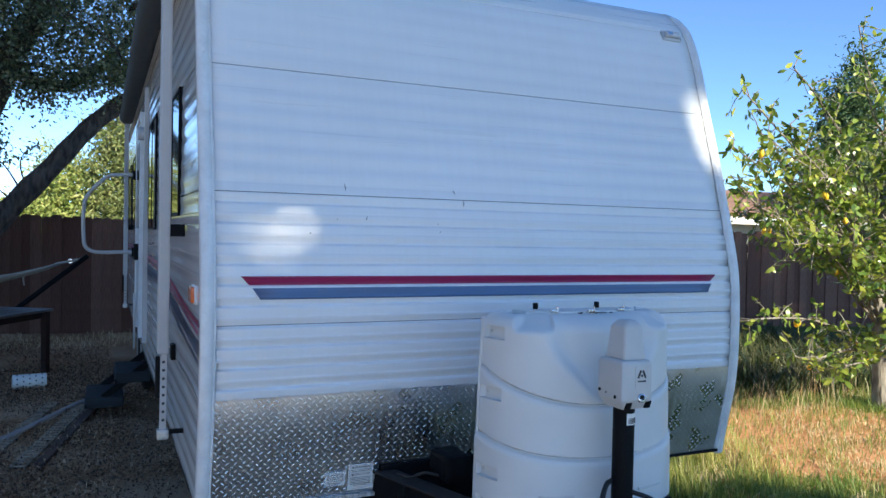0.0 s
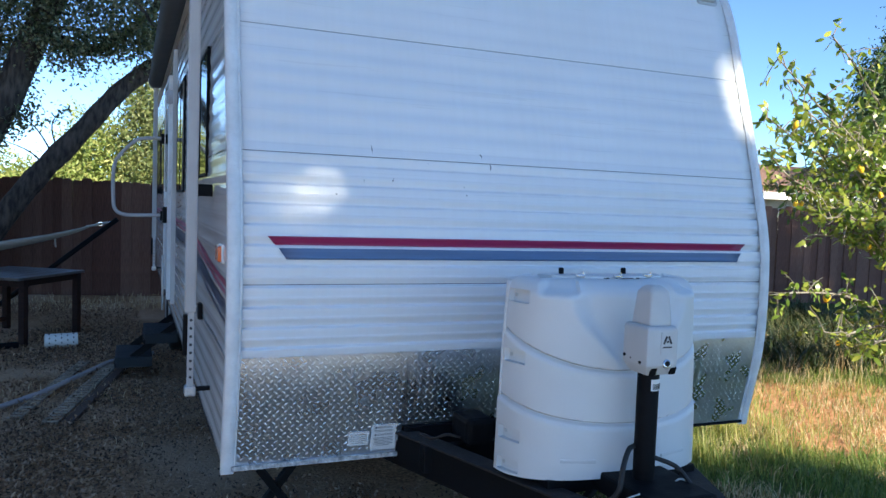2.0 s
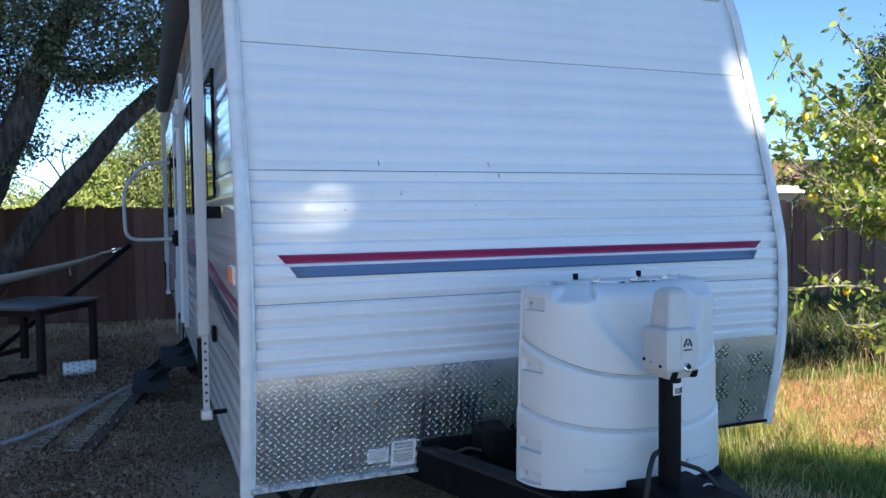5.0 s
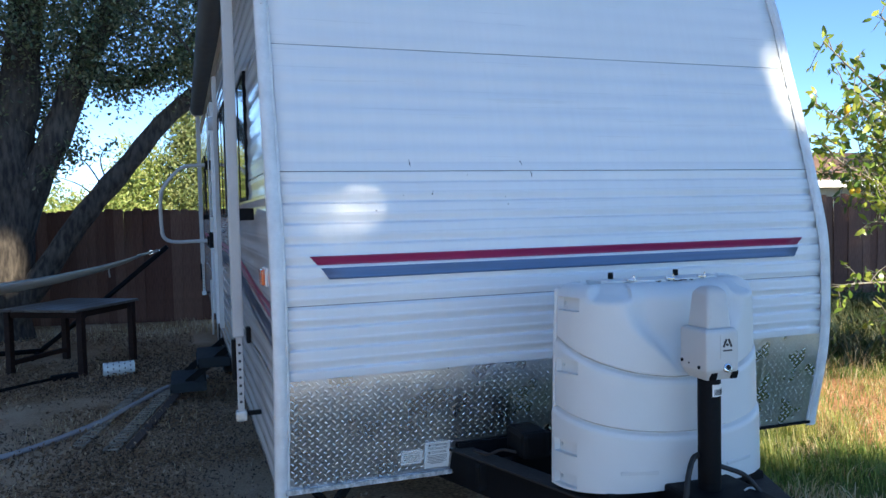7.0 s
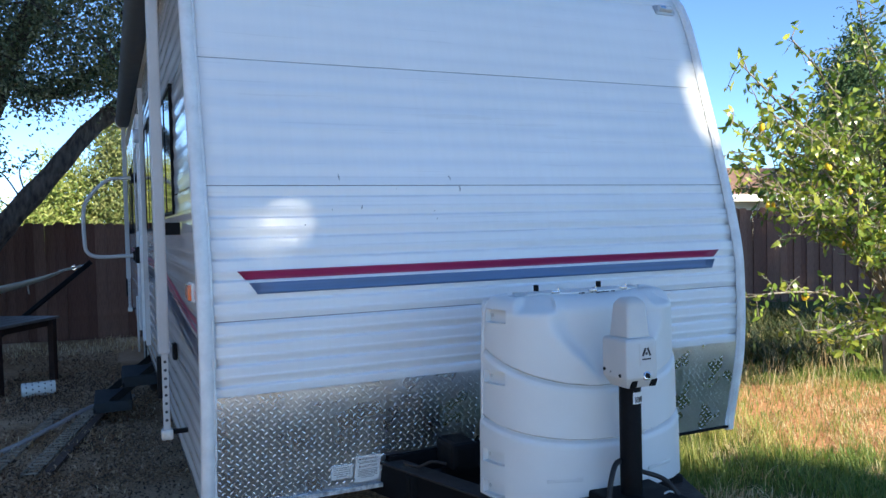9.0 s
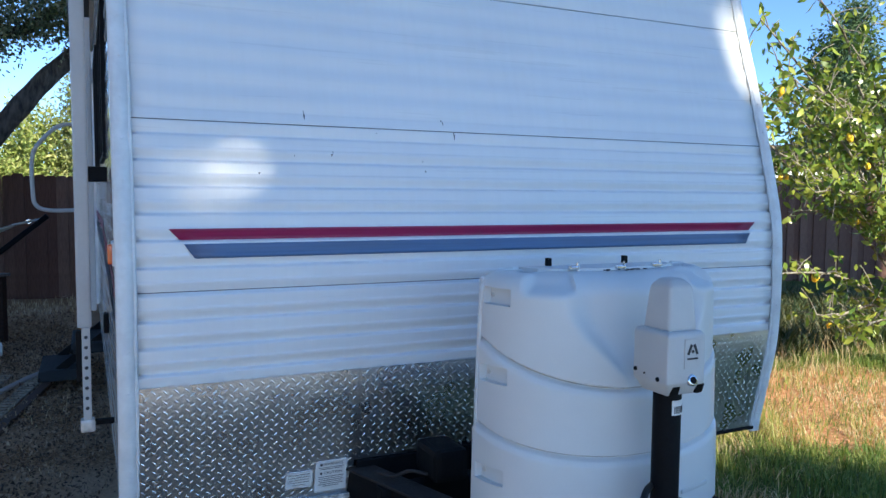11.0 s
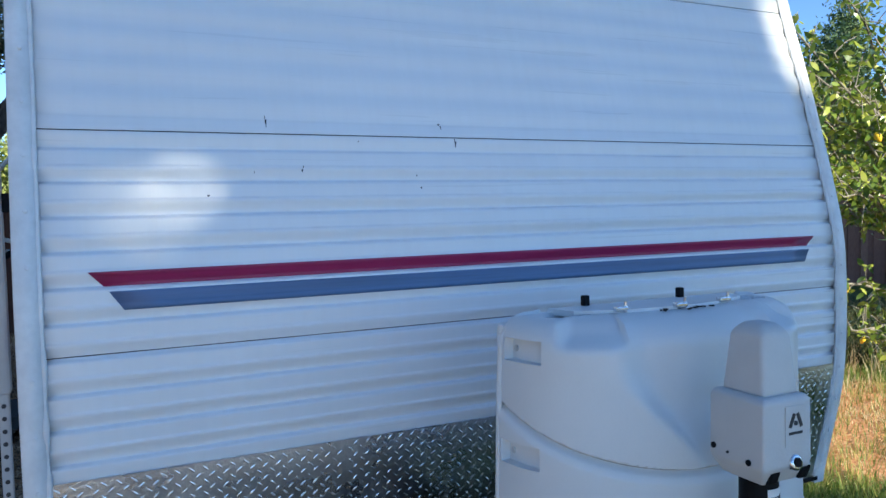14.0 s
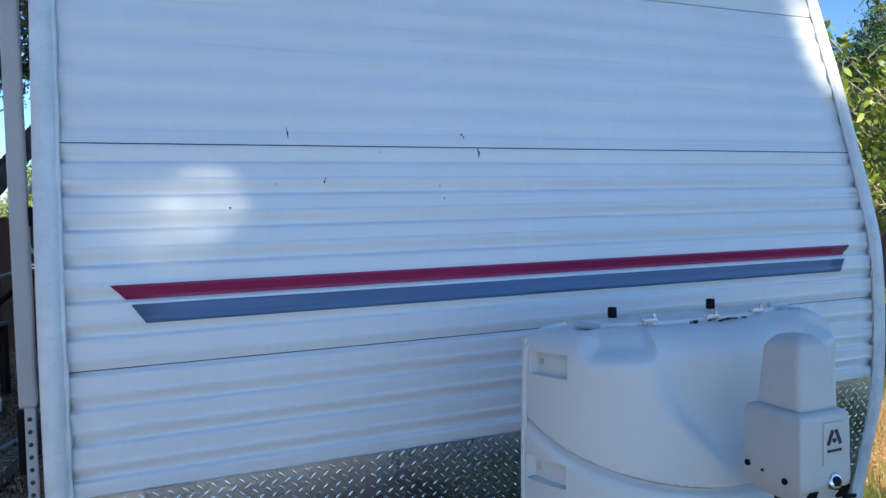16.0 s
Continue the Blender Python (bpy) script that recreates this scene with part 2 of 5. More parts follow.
TABLETOP = plain("worn_table_top", (0.11, 0.095, 0.09), 0.38, vary=0.3, scale=4, fine=50, bump=0.2, stretch=(1, 8, 1))
TRACK = plain("old_track", (0.38, 0.31, 0.235), 0.8, vary=0.4, scale=10, fine=80, bump=0.3)
CANVAS = plain("hammock_canvas", (0.42, 0.40, 0.36), 0.9, vary=0.12, fine=200, bump=0.3)
HOSE = plain("hose_rubber", (0.34, 0.32, 0.34), 0.45, vary=0.1)
PVC = plain("white_pvc", (0.72, 0.72, 0.70), 0.4, vary=0.08)
STEPMAT = plain("step_carpet", (0.02, 0.026, 0.032), 0.9, vary=0.3, fine=200, bump=0.5)
ROOFING = plain("brown_shingle", (0.26, 0.15, 0.11), 0.9, vary=0.25, scale=3, fine=40, bump=0.4)
STUCCO = plain("pale_stucco", (0.55, 0.50, 0.44), 0.9, vary=0.08, fine=120, bump=0.3)
GREENPLASTIC = plain("green_plastic", (0.02, 0.25, 0.10), 0.35)


# ---- mesh helpers ----
def group(name, label, category, grp="", kind=""):
    """An empty at the base of a thing."""
    return tagged(new(name), label, category, grp, kind)


def mesh_ob(name, verts, faces, material, smooth=False):
    me = bpy.data.meshes.new(name)
    me.from_pydata([tuple(v) for v in verts], [], [tuple(f) for f in faces])
    me.materials.append(material)
    me.polygons.foreach_set("use_smooth", [smooth] * len(me.polygons))
    me.update()
    return new(name, me)


def part(name, bm, material, parent, label="", smooth=False, kind=""):
    """Links a bmesh as one mesh object under a thing or a part."""
    me = bpy.data.meshes.new(name)
    bm.to_mesh(me)
    bm.free()
    me.materials.append(material)
    me.polygons.foreach_set("use_smooth", [smooth] * len(me.polygons))
    ob = new(name, me)
    if parent:
        ob.parent = parent
    return tagged(ob, label, kind=kind)


def box(size, m=Matrix(), bevel=0.004, seg=2):
    bm = bmesh.new()
    bmesh.ops.create_cube(bm, size=1.0)
    bmesh.ops.scale(bm, vec=size, verts=bm.verts)
    if bevel:
        bmesh.ops.bevel(bm, geom=bm.edges[:], offset=bevel, segments=seg, affect="EDGES", profile=0.6)
    bmesh.ops.transform(bm, matrix=m, verts=bm.verts)
    return bm


def span(x0, x1, y0, y1, z0, z1, bevel=0.004, seg=2):
    return box((x1 - x0, y1 - y0, z1 - z0), pose((x0 + x1) / 2, (y0 + y1) / 2, (z0 + z1) / 2), bevel, seg)


def disc(r, h, m=Matrix(), sides=20, bevel=0.0, r2=None):
    bm = bmesh.new()
    bmesh.ops.create_cone(bm, cap_ends=True, segments=sides, radius1=r, radius2=r if r2 is None else r2, depth=h)
    if bevel:
        rim = [e for e in bm.edges if abs(e.verts[0].co.z - e.verts[1].co.z) < 1e-6]
        bmesh.ops.bevel(bm, geom=rim, offset=bevel, segments=2, affect="EDGES", profile=0.6)
    bmesh.ops.transform(bm, matrix=m, verts=bm.verts)
    return bm


def tube_mesh(pts, radii, sides=10, cap=True):
    """Verts and faces of a round bar along points, with a radius at each."""
    pts = [Vector(p) for p in pts]
    if not hasattr(radii, "__len__"):
        radii = [radii] * len(pts)
    vs, fs = [], []
    up = None
    for i, p in enumerate(pts):
        d = (pts[min(i + 1, len(pts) - 1)] - pts[max(i - 1, 0)]).normalized()
        if up is None:
            up = d.orthogonal().normalized()
        else:
            up = (up - d * up.dot(d)).normalized()
        side = d.cross(up)
        for k in range(sides):
            a = 2 * math.pi * k / sides
            vs.append(p + (up * math.cos(a) + side * math.sin(a)) * radii[i])
    for i in range(len(pts) - 1):
        for k in range(sides):
            a, b = i * sides + k, i * sides + (k + 1) % sides
            fs.append((a, b, b + sides, a + sides))
    if cap:
        fs.append(tuple(range(sides))[::-1])
        fs.append(tuple((len(pts) - 1) * sides + k for k in range(sides)))
    return vs, fs


def curve_pts(pts, steps=8):
    """Catmull-Rom through points."""
    p = [Vector(q) for q in pts]
    p = [p[0] * 2 - p[1]] + p + [p[-1] * 2 - p[-2]]
    out = []
    for i in range(1, len(p) - 2):
        for s in range(steps):
            u = s / steps
            a, b, c, d = p[i - 1], p[i], p[i + 1], p[i + 2]
            out.append(0.5 * (2 * b + (c - a) * u + (2 * a - 5 * b + 4 * c - d) * u * u + (3 * b - a - 3 * c + d) * u ** 3))
    out.append(p[-2])
    return out


def tube(name, pts, radii, material, parent, sides=10, label=""):
    vs, fs = tube_mesh(pts, radii, sides)
    ob = mesh_ob(name, vs, fs, material, True)
    ob.parent = parent
    return tagged(ob, label)


def text_part(name, words, size, m, material, parent):
    cu = bpy.data.curves.new(name, "FONT")
    cu.body, cu.size, cu.extrude = words, size, 0.0002
    cu.align_x, cu.align_y = "CENTER", "CENTER"
    cu.materials.append(material)
    tmp = new(name + "_curve", cu)
    me = bpy.data.meshes.new_from_object(tmp)
    bpy.data.objects.remove(tmp)
    ob = new(name, me)
    ob.parent, ob.matrix_local = parent, m
    return ob


def smooth(a, b, x):
    u = min(1.0, max(0.0, (x - a) / (b - a)))
    return u * u * (3 - 2 * u)


# ---- ground ----
gv, gf = [], []
EDGES = [-900, -300, -100, -40, -20] + [-14 + 0.7 * i for i in range(49)] + [26, 45, 110, 300, 900]
for j, gy in enumerate(EDGES):
    for i, gx in enumerate(EDGES):
        near = abs(gx) < 22 and abs(gy) < 22
        gv.append((gx, gy, 0.03 * noise.noise((gx * 0.5, gy * 0.5, 0)) - 0.012 if near else -0.05))
N = len(EDGES)
gf = [(j * N + i, j * N + i + 1, (j + 1) * N + i + 1, (j + 1) * N + i) for j in range(N - 1) for i in range(N - 1)]
ground = tagged(mesh_ob("ground", gv, gf, GROUND, True), "yard ground of dark mulch, bare soil and dry lawn", "ground", kind="structure")

# ---- travel trailer: shell ----
WIDTH, LENGTH = 2.44, 8.4
PROFILE = [(0.60, 0.09), (0.76, 0.055), (0.95, 0.012), (1.10, 0.0), (1.30, 0.0), (1.47, 0.01), (1.62, 0.045), (1.78, 0.088),
           (2.00, 0.150), (2.25, 0.230), (2.46, 0.288), (2.60, 0.335), (2.70, 0.39), (2.78, 0.47), (2.84, 0.58), (2.875, 0.74)]
PZ, PY = [p[0] for p in PROFILE], [p[1] for p in PROFILE]
SEAMS = (1.035, 1.295, 1.77, 2.25, 2.865)


def nose(z):
    """How far back the front skin stands at a height (smoothed)."""
    return float(np.mean([np.interp(z + d, PZ, PY) for d in (-0.06, -0.03, 0, 0.03, 0.06)])) if z < 2.68 else float(np.interp(z, PZ, PY))


def wave(z, pitch=0.0735):
    """Rolled corrugation: a narrow lip that looks up, above it a face that looks down, then a flat."""
    u = ((z - 1.284) / pitch) % 1.0
    crisp = smooth(0.0, 0.12, u) - smooth(0.12, 0.54, u) + 0.16 * smooth(0.54, 0.62, u) * (1 - smooth(0.62, 1.0, u))
    soft = 0.5 + 0.5 * math.cos(2 * math.pi * (u - 0.12))
    k = smooth(1.68, 1.86, z)
    return crisp * (1 - k) + soft * k


def depth(z):
    return 0.0125 * (1 - 0.62 * smooth(1.64, 1.84, z) - 0.22 * smooth(2.1, 2.45, z))


trailer = group("travel_trailer", "white travel trailer with corrugated aluminium siding and red and blue stripes", "trailer")


def front_sheet(name, z0, z1, x0, x1, material, lift=0.0, step=0.0013, cols=26, slant0=0.0, slant1=0.0, label="", flat=False):
    """A sheet that follows the front skin; slants shear its ends."""
    rows = max(2, int((z1 - z0) / step))
    vs, fs = [], []
    for j in range(rows + 1):
        z = z0 + (z1 - z0) * j / rows
        v = 1 - j / rows
        for i in range(cols + 1):
            u = i / cols
            x = (x0 + slant0 * v) * (1 - u) + (x1 - slant1 * v) * u
            y = nose(z) - lift + (0 if flat else depth(z) * wave(z))
            y += 0.0022 * noise.noise((x * 1.1, z * 2.3, 3.0))
            vs.append((x, y, z))
    w = cols + 1
    fs = [(j * w + i, j * w + i + 1, (j + 1) * w + i + 1, (j + 1) * w + i) for j in range(rows) for i in range(cols)]
    ob = mesh_ob(name, vs, fs, material, True)
    mod = ob.modifiers.new("thick", "SOLIDIFY")
    mod.thickness, mod.offset = 0.0015, 1.0
    ob.parent = trailer
    return tagged(ob, label)


for a, b in zip(SEAMS, SEAMS[1:]):
    front_sheet("front_siding", a + (0.0028 if a > 1.1 else 0), b, 0.03, WIDTH - 0.03, SIDING)
    if a > 1.1:     # the dark joint under each sheet
        front_sheet("seam_strip", a - 0.001, a + 0.003, 0.03, WIDTH - 0.03, INK, lift=-0.005, step=0.002)

# decal stripes
front_sheet("red_stripe", 1.438, 1.470, 0.131, 2.302, RED, 0.0022, 0.004, 26, 0.030, 0.022, "dark red vinyl stripe")
front_sheet("blue_stripe", 1.388, 1.428, 0.170, 2.275, BLUE, 0.0022, 0.004, 26, 0.028, 0.022, "blue vinyl stripe")

# backing shell behind the skins
shell_pts = [(nose(z) + 0.03, z) for z in np.linspace(0.64, 2.86, 40)] + [(1.2, 2.885), (LENGTH, 2.885), (LENGTH, 0.64)]
sv = [(x, y, z) for x in (0.02, WIDTH) for y, z in shell_pts]
n = len(shell_pts)
sf = [(i, (i + 1) % n, n + (i + 1) % n, n + i) for i in range(n)] + [tuple(range(n))[::-1], tuple(range(n, 2 * n))]
shell = mesh_ob("body_shell", sv, sf, TRIM)
shell.parent = trailer

def side_wave(z):
    """The gentler roll of the side sheets, with a small step at each joint of the roll."""
    u = ((z - 1.284) / 0.0735) % 1.0
    return 0.5 + 0.5 * math.cos(2 * math.pi * u) + 0.25 * math.exp(-((u - 0.5) / 0.06) ** 2)


# side siding, with openings covered by windows and door set on it
def side_sheet(z0, z1, material=SIDEWALL, y1=LENGTH, y0=None, lift=0.0, rise=None, name="side_siding", label=""):
    rows = max(2, int((z1 - z0) / 0.003))
    vs, fs, cols = [], [], 24
    for j in range(rows + 1):
        z = z0 + (z1 - z0) * j / rows
        for i in range(cols + 1):
            ys = nose(z) + 0.02 if y0 is None else y0
            y = ys + (y1 - ys) * (i / cols) ** 1.5
            zz = z + (rise(y) if rise else 0.0)
            vs.append((-lift + 0.0035 * side_wave(zz) + 0.0045 * noise.noise((y * 2.6, zz * 2.2, 7)), y, zz))
    w = cols + 1
    fs = [(j * w + i, (j + 1) * w + i, (j + 1) * w + i + 1, j * w + i + 1) for j in range(rows) for i in range(cols)]
    ob = mesh_ob(name, vs, fs, material, True)
    ob.parent = trailer
    return tagged(ob, label)


for a, b in ((0.63, 1.035), (1.04, 1.295), (1.30, 1.77), (1.775, 2.25), (2.255, 2.78)):
    side_sheet(a, b)
sweep = lambda y: -0.12 * (1 - smooth(0.0, 2.2, y))
side_sheet(1.400, 1.425, RED, 7.8, 0.09, 0.002, sweep, "side_stripe", "dark red vinyl stripe")
side_sheet(1.375, 1.388, RED, 7.8, 0.09, 0.002, sweep, "side_stripe", "dark red vinyl stripe")
side_sheet(1.300, 1.352, NAVY, 7.8, 0.09, 0.002, sweep, "side_stripe", "navy vinyl stripe")
side_sheet(1.270, 1.285, NAVY, 7.8, 0.09, 0.002, sweep, "side_stripe", "navy vinyl stripe")
part("roof_gutter", span(-0.03, 0.015, 0.75, LENGTH, 2.765, 2.80), TRIM, trailer)


# corner trims: an angle bar that follows the nose, with screw heads
def corner_trim(name, x_in, x_out):
    zs = list(np.linspace(0.60, 2.86, 96))
    s = 1 if x_out > x_in else -1
    vs = []
    for z in zs:
        y = nose(z)
        vs += [(x_in, y + 0.009, z), (x_in, y - 0.008, z), ((x_in + x_out) / 2, y - 0.0108, z), (x_out - s * 0.003, y - 0.0095, z),
               (x_out, y - 0.004, z), (x_out, y + 0.021, z), (x_out - s * 0.004, y + 0.022, z)]
    fs = []
    for j in range(len(zs) - 1):
        for k in range(6):
            q = (j * 7 + k, j * 7 + k + 1, j * 7 + k + 8, j * 7 + k + 7)
            fs.append(q if s > 0 else q[::-1])
    ob = mesh_ob(name, vs, fs, TRIM, True)
    ob.parent = trailer
    tagged(ob, "white aluminium corner trim")
    for i in range(19):
        z = 0.68 + 0.115 * i
        slope = math.degrees(math.atan2(nose(z + 0.02) - nose(z - 0.02), 0.04))
        part("screw", disc(0.0048, 0.004, pose(x_in * 0.6 + x_out * 0.4, nose(z) - 0.0112, z, 90 - slope), 10, 0.0012), TRIM, ob, smooth=True)
    # ragged sealant along the inner edge
    pts = [(x_in + s * -0.002 + 0.0025 * noise.noise((z * 9, x_in, 0)), nose(z) - 0.004, z) for z in np.linspace(0.62, 2.8, 160)]
    tube("sealant", pts, [0.0052 + 0.0034 * noise.noise((z[2] * 16, 5, x_in)) for z in pts], TRIM, ob, 6)


corner_trim("corner_trim", 0.040, -0.006)
corner_trim("corner_trim", WIDTH - 0.040, WIDTH + 0.006)

# clearance lamp near the upper corner
lamp_z, lamp_x = 2.655, 2.30
tilt = math.degrees(math.atan2(nose(lamp_z + 0.03) - nose(lamp_z - 0.03), 0.06))
base = pose(lamp_x, nose(lamp_z) - 0.006, lamp_z, -tilt)
lamp = part("clearance_lamp", box((0.115, 0.012, 0.056), base, 0.012, 3), GALV, trailer, "clear clearance lamp on a white base", True)
part("lamp_lens", box((0.086, 0.022, 0.034), base @ pose(0, -0.012, 0), 0.009, 3), LENS, lamp, smooth=True)
part("lamp_bulb", box((0.03, 0.006, 0.02), base @ pose(-0.018, -0.022, 0.0), 0.002), CHROME, lamp)

# scuffs in the paint
for x, z, w, h in ((0.530, 1.797, 0.0035, 0.018), (0.5285, 1.806, 0.0015, 0.020), (1.026, 1.754, 0.0045, 0.016), (1.0235, 1.764, 0.0025, 0.010), (0.606, 1.684, 0.005, 0.007), (0.609, 1.692, 0.0025, 0.005),
                   (0.985, 1.806, 0.007, 0.005), (0.989, 1.798, 0.003, 0.010), (0.905, 1.672, 0.003, 0.004), (0.910, 1.640, 0.004, 0.005), (0.755, 1.757, 0.003, 0.003), (0.492, 1.680, 0.0015, 0.006), (0.385, 1.626, 0.007, 0.004)):
    front_sheet("scuff", z - h / 2, z + h / 2, x - w / 2, x + w / 2, DIRT, 0.0012, 0.003, 2, w * 0.3, w * 0.5)


# ---- tread plate along the lower front ----
def tread_plate(x0, x1, z0, z1, label):
    rows = 24
    vs = [(x, nose(z) - 0.004, z) for z in np.linspace(z0, z1, rows + 1) for x in np.linspace(x0, x1, 13)]
    fs = [(j * 13 + i, j * 13 + i + 1, (j + 1) * 13 + i + 1, (j + 1) * 13 + i) for j in range(rows) for i in range(12)]
    ob = mesh_ob("tread_plate", vs, fs, TREAD, True)
    ob.parent = trailer
    tagged(ob, label)
    lv, lf = [], []
    pitch = 0.0148
    for j in range(int((z1 - z0 - 0.012) / pitch) + 1):
        for i in range(j % 2, int((x1 - x0 - 0.012) / pitch) + 1, 2):
            x, z = x0 + 0.012 + i * pitch, z0 + 0.012 + j * pitch
            if x > x1 - 0.01 or z > z1 - 0.008:
                continue
            a = radians(42 if j % 2 else -42)
            c, s = math.cos(a), math.sin(a)
            k = len(lv)
            y = nose(z) - 0.004
            L, W, H = 0.0108, 0.0024, 0.0011
            ring = [(-L, 0), (-L * 0.5, -W), (L * 0.5, -W), (L, 0), (L * 0.5, W), (-L * 0.5, W)]
            for p, q in ring:
                lv.append((x + p * c - q * s, y, z + p * s + q * c))
            for p, q in ((-L * 0.55, 0), (0, -W * 0.35), (L * 0.55, 0), (0, W * 0.35)):
                lv.append((x + p * c - q * s, y - H, z + p * s + q * c))
            lf += [(k, k + 1, k + 7, k + 6), (k + 1, k + 2, k + 7), (k + 2, k + 3, k + 8, k + 7), (k + 3, k + 4, k + 9, k + 8),
                   (k + 4, k + 5, k + 9), (k + 5, k, k + 6, k + 9), (k + 6, k + 7, k + 8, k + 9)]
    lugs = mesh_ob("tread_pattern", lv, lf, LUG, True)
    lugs.parent = ob
    tagged(lugs, kind="stuff")
    return ob


plate_l = tread_plate(0.042, 0.674, 0.626, 1.037, "polished aluminium tread plate on the lower nose")
tread_plate(0.675, 2.075, 0.735, 1.037, "polished aluminium tread plate on the lower nose")
tread_plate(2.076, 2.40, 0.62, 1.037, "polished aluminium tread plate on the lower nose")
# added black sheet that hides the pale shell bottom below the plate
part("dark_shell_mask", span(0.680, 2.07, 0.045, 0.085, 0.60, 0.733, 0.004), BLACK, trailer)
part("plate_rail", span(0.03, 0.677, 0.064, 0.084, 0.612, 0.629, 0.003), CHIPPED, trailer, "chipped white edge rail")
part("plate_rail", span(2.07, 2.41, 0.072, 0.086, 0.610, 0.624, 0.003), BLACK, trailer)


# warning labels on the plate
def sticker(x0, x1, z0, z1, lines, words=()):
    slope = math.degrees(math.atan2(nose(z1) - nose(z0), z1 - z0))
    m = pose((x0 + x1) / 2, nose((z0 + z1) / 2) - 0.0086, (z0 + z1) / 2, -slope)
    ob = part("warning_label", box((x1 - x0, 0.0012, z1 - z0), m, 0.0), PAPER, trailer, "white paper warning label with black print")
    for k, (u, w, h) in enumerate(lines):
        part("print_bar", box(((x1 - x0) * w, 0.0006, h), m @ pose(0, -0.0013, (z1 - z0) * (0.5 - u)), 0.0), INK, ob)
    for u, word, size in words:
        text_part("print", word, size, m @ pose(0.006, -0.0012, (z1 - z0) * (0.5 - u), 90), INK, ob)
        part("print_bar", box((0.007, 0.0006, 0.007), m @ pose(-0.032, -0.0013, (z1 - z0) * (0.5 - u), 0, 45), 0.0), INK, ob)
    return ob


sticker(0.550, 0.650, 0.642, 0.749, [(0.22, 0.8, 0.0016), (0.27, 0.7, 0.0016), (0.52, 0.8, 0.0016), (0.58, 0.78, 0.0016), (0.64, 0.8, 0.0016), (0.70, 0.7, 0.0016), (0.76, 0.8, 0.0016), (0.82, 0.5, 0.0016)],
        [(0.12, "WARNING", 0.013), (0.40, "CAUTION", 0.013)])
sticker(0.458, 0.540, 0.667, 0.725, [(0.2, 0.8, 0.0014), (0.35, 0.8, 0.0014), (0.5, 0.75, 0.0014), (0.65, 0.8, 0.0014), (0.8, 0.5, 0.0014)])

# ---- side fittings ----
marker = part("marker_lamp", box((0.02, 0.10, 0.058), pose(-0.008, 0.24, 1.39), 0.006, 3), AMBER, trailer, "amber side marker lamp", True)
part("lamp_base", box((0.012, 0.11, 0.068), pose(0.0, 0.24, 1.39), 0.004), TRIM, marker)
part("hatch_latch", box((0.02, 0.06, 0.075), pose(-0.01, 1.02, 1.06), 0.006), BLACK, trailer, "black compartment latch")


def side_window(y0, y1, z0, z1):
    w = tagged(new("window"), "dark tinted trailer window in a black frame")
    w.parent = trailer
    f = 0.015
    for a, b, c, d in ((y0, y1, z0, z0 + f), (y0, y1, z1 - f, z1), (y0, y0 + f, z0 + f, z1 - f), (y1 - f, y1, z0 + f, z1 - f)):
        part("window_frame", span(-0.012, 0.014, a, b, c, d, 0.003), BLACK, w)
    part("pane", span(-0.008, 0.004, y0 + f, y1 - f, z0 + f, z1 - f, 0), GLASS, w)
    part("window_bar", span(-0.011, 0.004, (y0 + y1) / 2 - 0.012, (y0 + y1) / 2 + 0.012, z0 + f, z1 - f, 0.002), BLACK, w)


side_window(0.84, 1.62, 1.69, 2.26)
side_window(2.45, 3.30, 1.62, 2.36)
side_window(5.30, 6.35, 1.62, 2.36)
side_window(6.9, 7.7, 1.62, 2.36)
door = part("door", span(-0.022, 0.01, 4.22, 4.92, 0.74, 2.56, 0.012), TRIM, trailer, "white entry door with a dark window")
part("door_frame", span(-0.032, 0.01, 4.17, 4.22, 0.70, 2.60, 0.005), TRIM, door)
part("door_frame", span(-0.032, 0.01, 4.92, 4.97, 0.70, 2.60, 0.005), TRIM, door)
part("door_frame", span(-0.032, 0.01, 4.22, 4.92, 2.56, 2.60, 0.005), TRIM, door)
part("pane", span(-0.030, -0.01, 4.34, 4.80, 1.62, 2.36, 0.003), GLASS, door)
part("door_handle", box((0.05, 0.10, 0.14), pose(-0.04, 4.34, 1.42), 0.012), BLACK, door)
part("porch_lamp", disc(0.055, 0.05, pose(-0.03, 4.02, 2.40, 0, 90), 16, 0.012), LENS, trailer, "round porch lamp", True)

# grab rail, folded out beside the door
rail = tagged(new("grab_rail"), "white bent-tube grab rail")
rail.parent = trailer
tube("rail_tube", curve_pts([(0.0, 5.02, 2.12), (-0.14, 5.02, 2.12), (-0.28, 5.02, 2.09), (-0.43, 5.02, 1.93), (-0.47, 5.02, 1.80), (-0.47, 5.02, 1.55), (-0.45, 5.02, 1.44), (-0.36, 5.02, 1.395), (-0.14, 5.02, 1.395), (0.0, 5.02, 1.395)], 6), 0.017, AWNARM, rail, 12)
for z in (2.12, 1.395):
    part("rail_bracket", box((0.06, 0.05, 0.09), pose(-0.03, 5.02, z), 0.008), BLACK, rail)

# awning: roller, fabric, arms
awning = tagged(new("awning"), "rolled grey awning with white arms")
awning.parent = trailer
ra = [(-0.085, y, 2.80) for y in np.linspace(0.42, 6.16, 30)]
tube("awning_roll", ra, [0.072 + 0.003 * noise.noise((p[1] * 2, 0, 0)) for p in ra], FABRIC, awning, 20, "grey rolled awning fabric")
part("awning_flap", span(-0.10, 0.0, 0.50, 6.10, 2.865, 2.877, 0.003), FABRIC, awning)
for y in (0.42, 6.16):
    part("end_cap", disc(0.078, 0.03, pose(-0.085, y, 2.80, 90), 24, 0.006), AWNARM, awning, smooth=True)


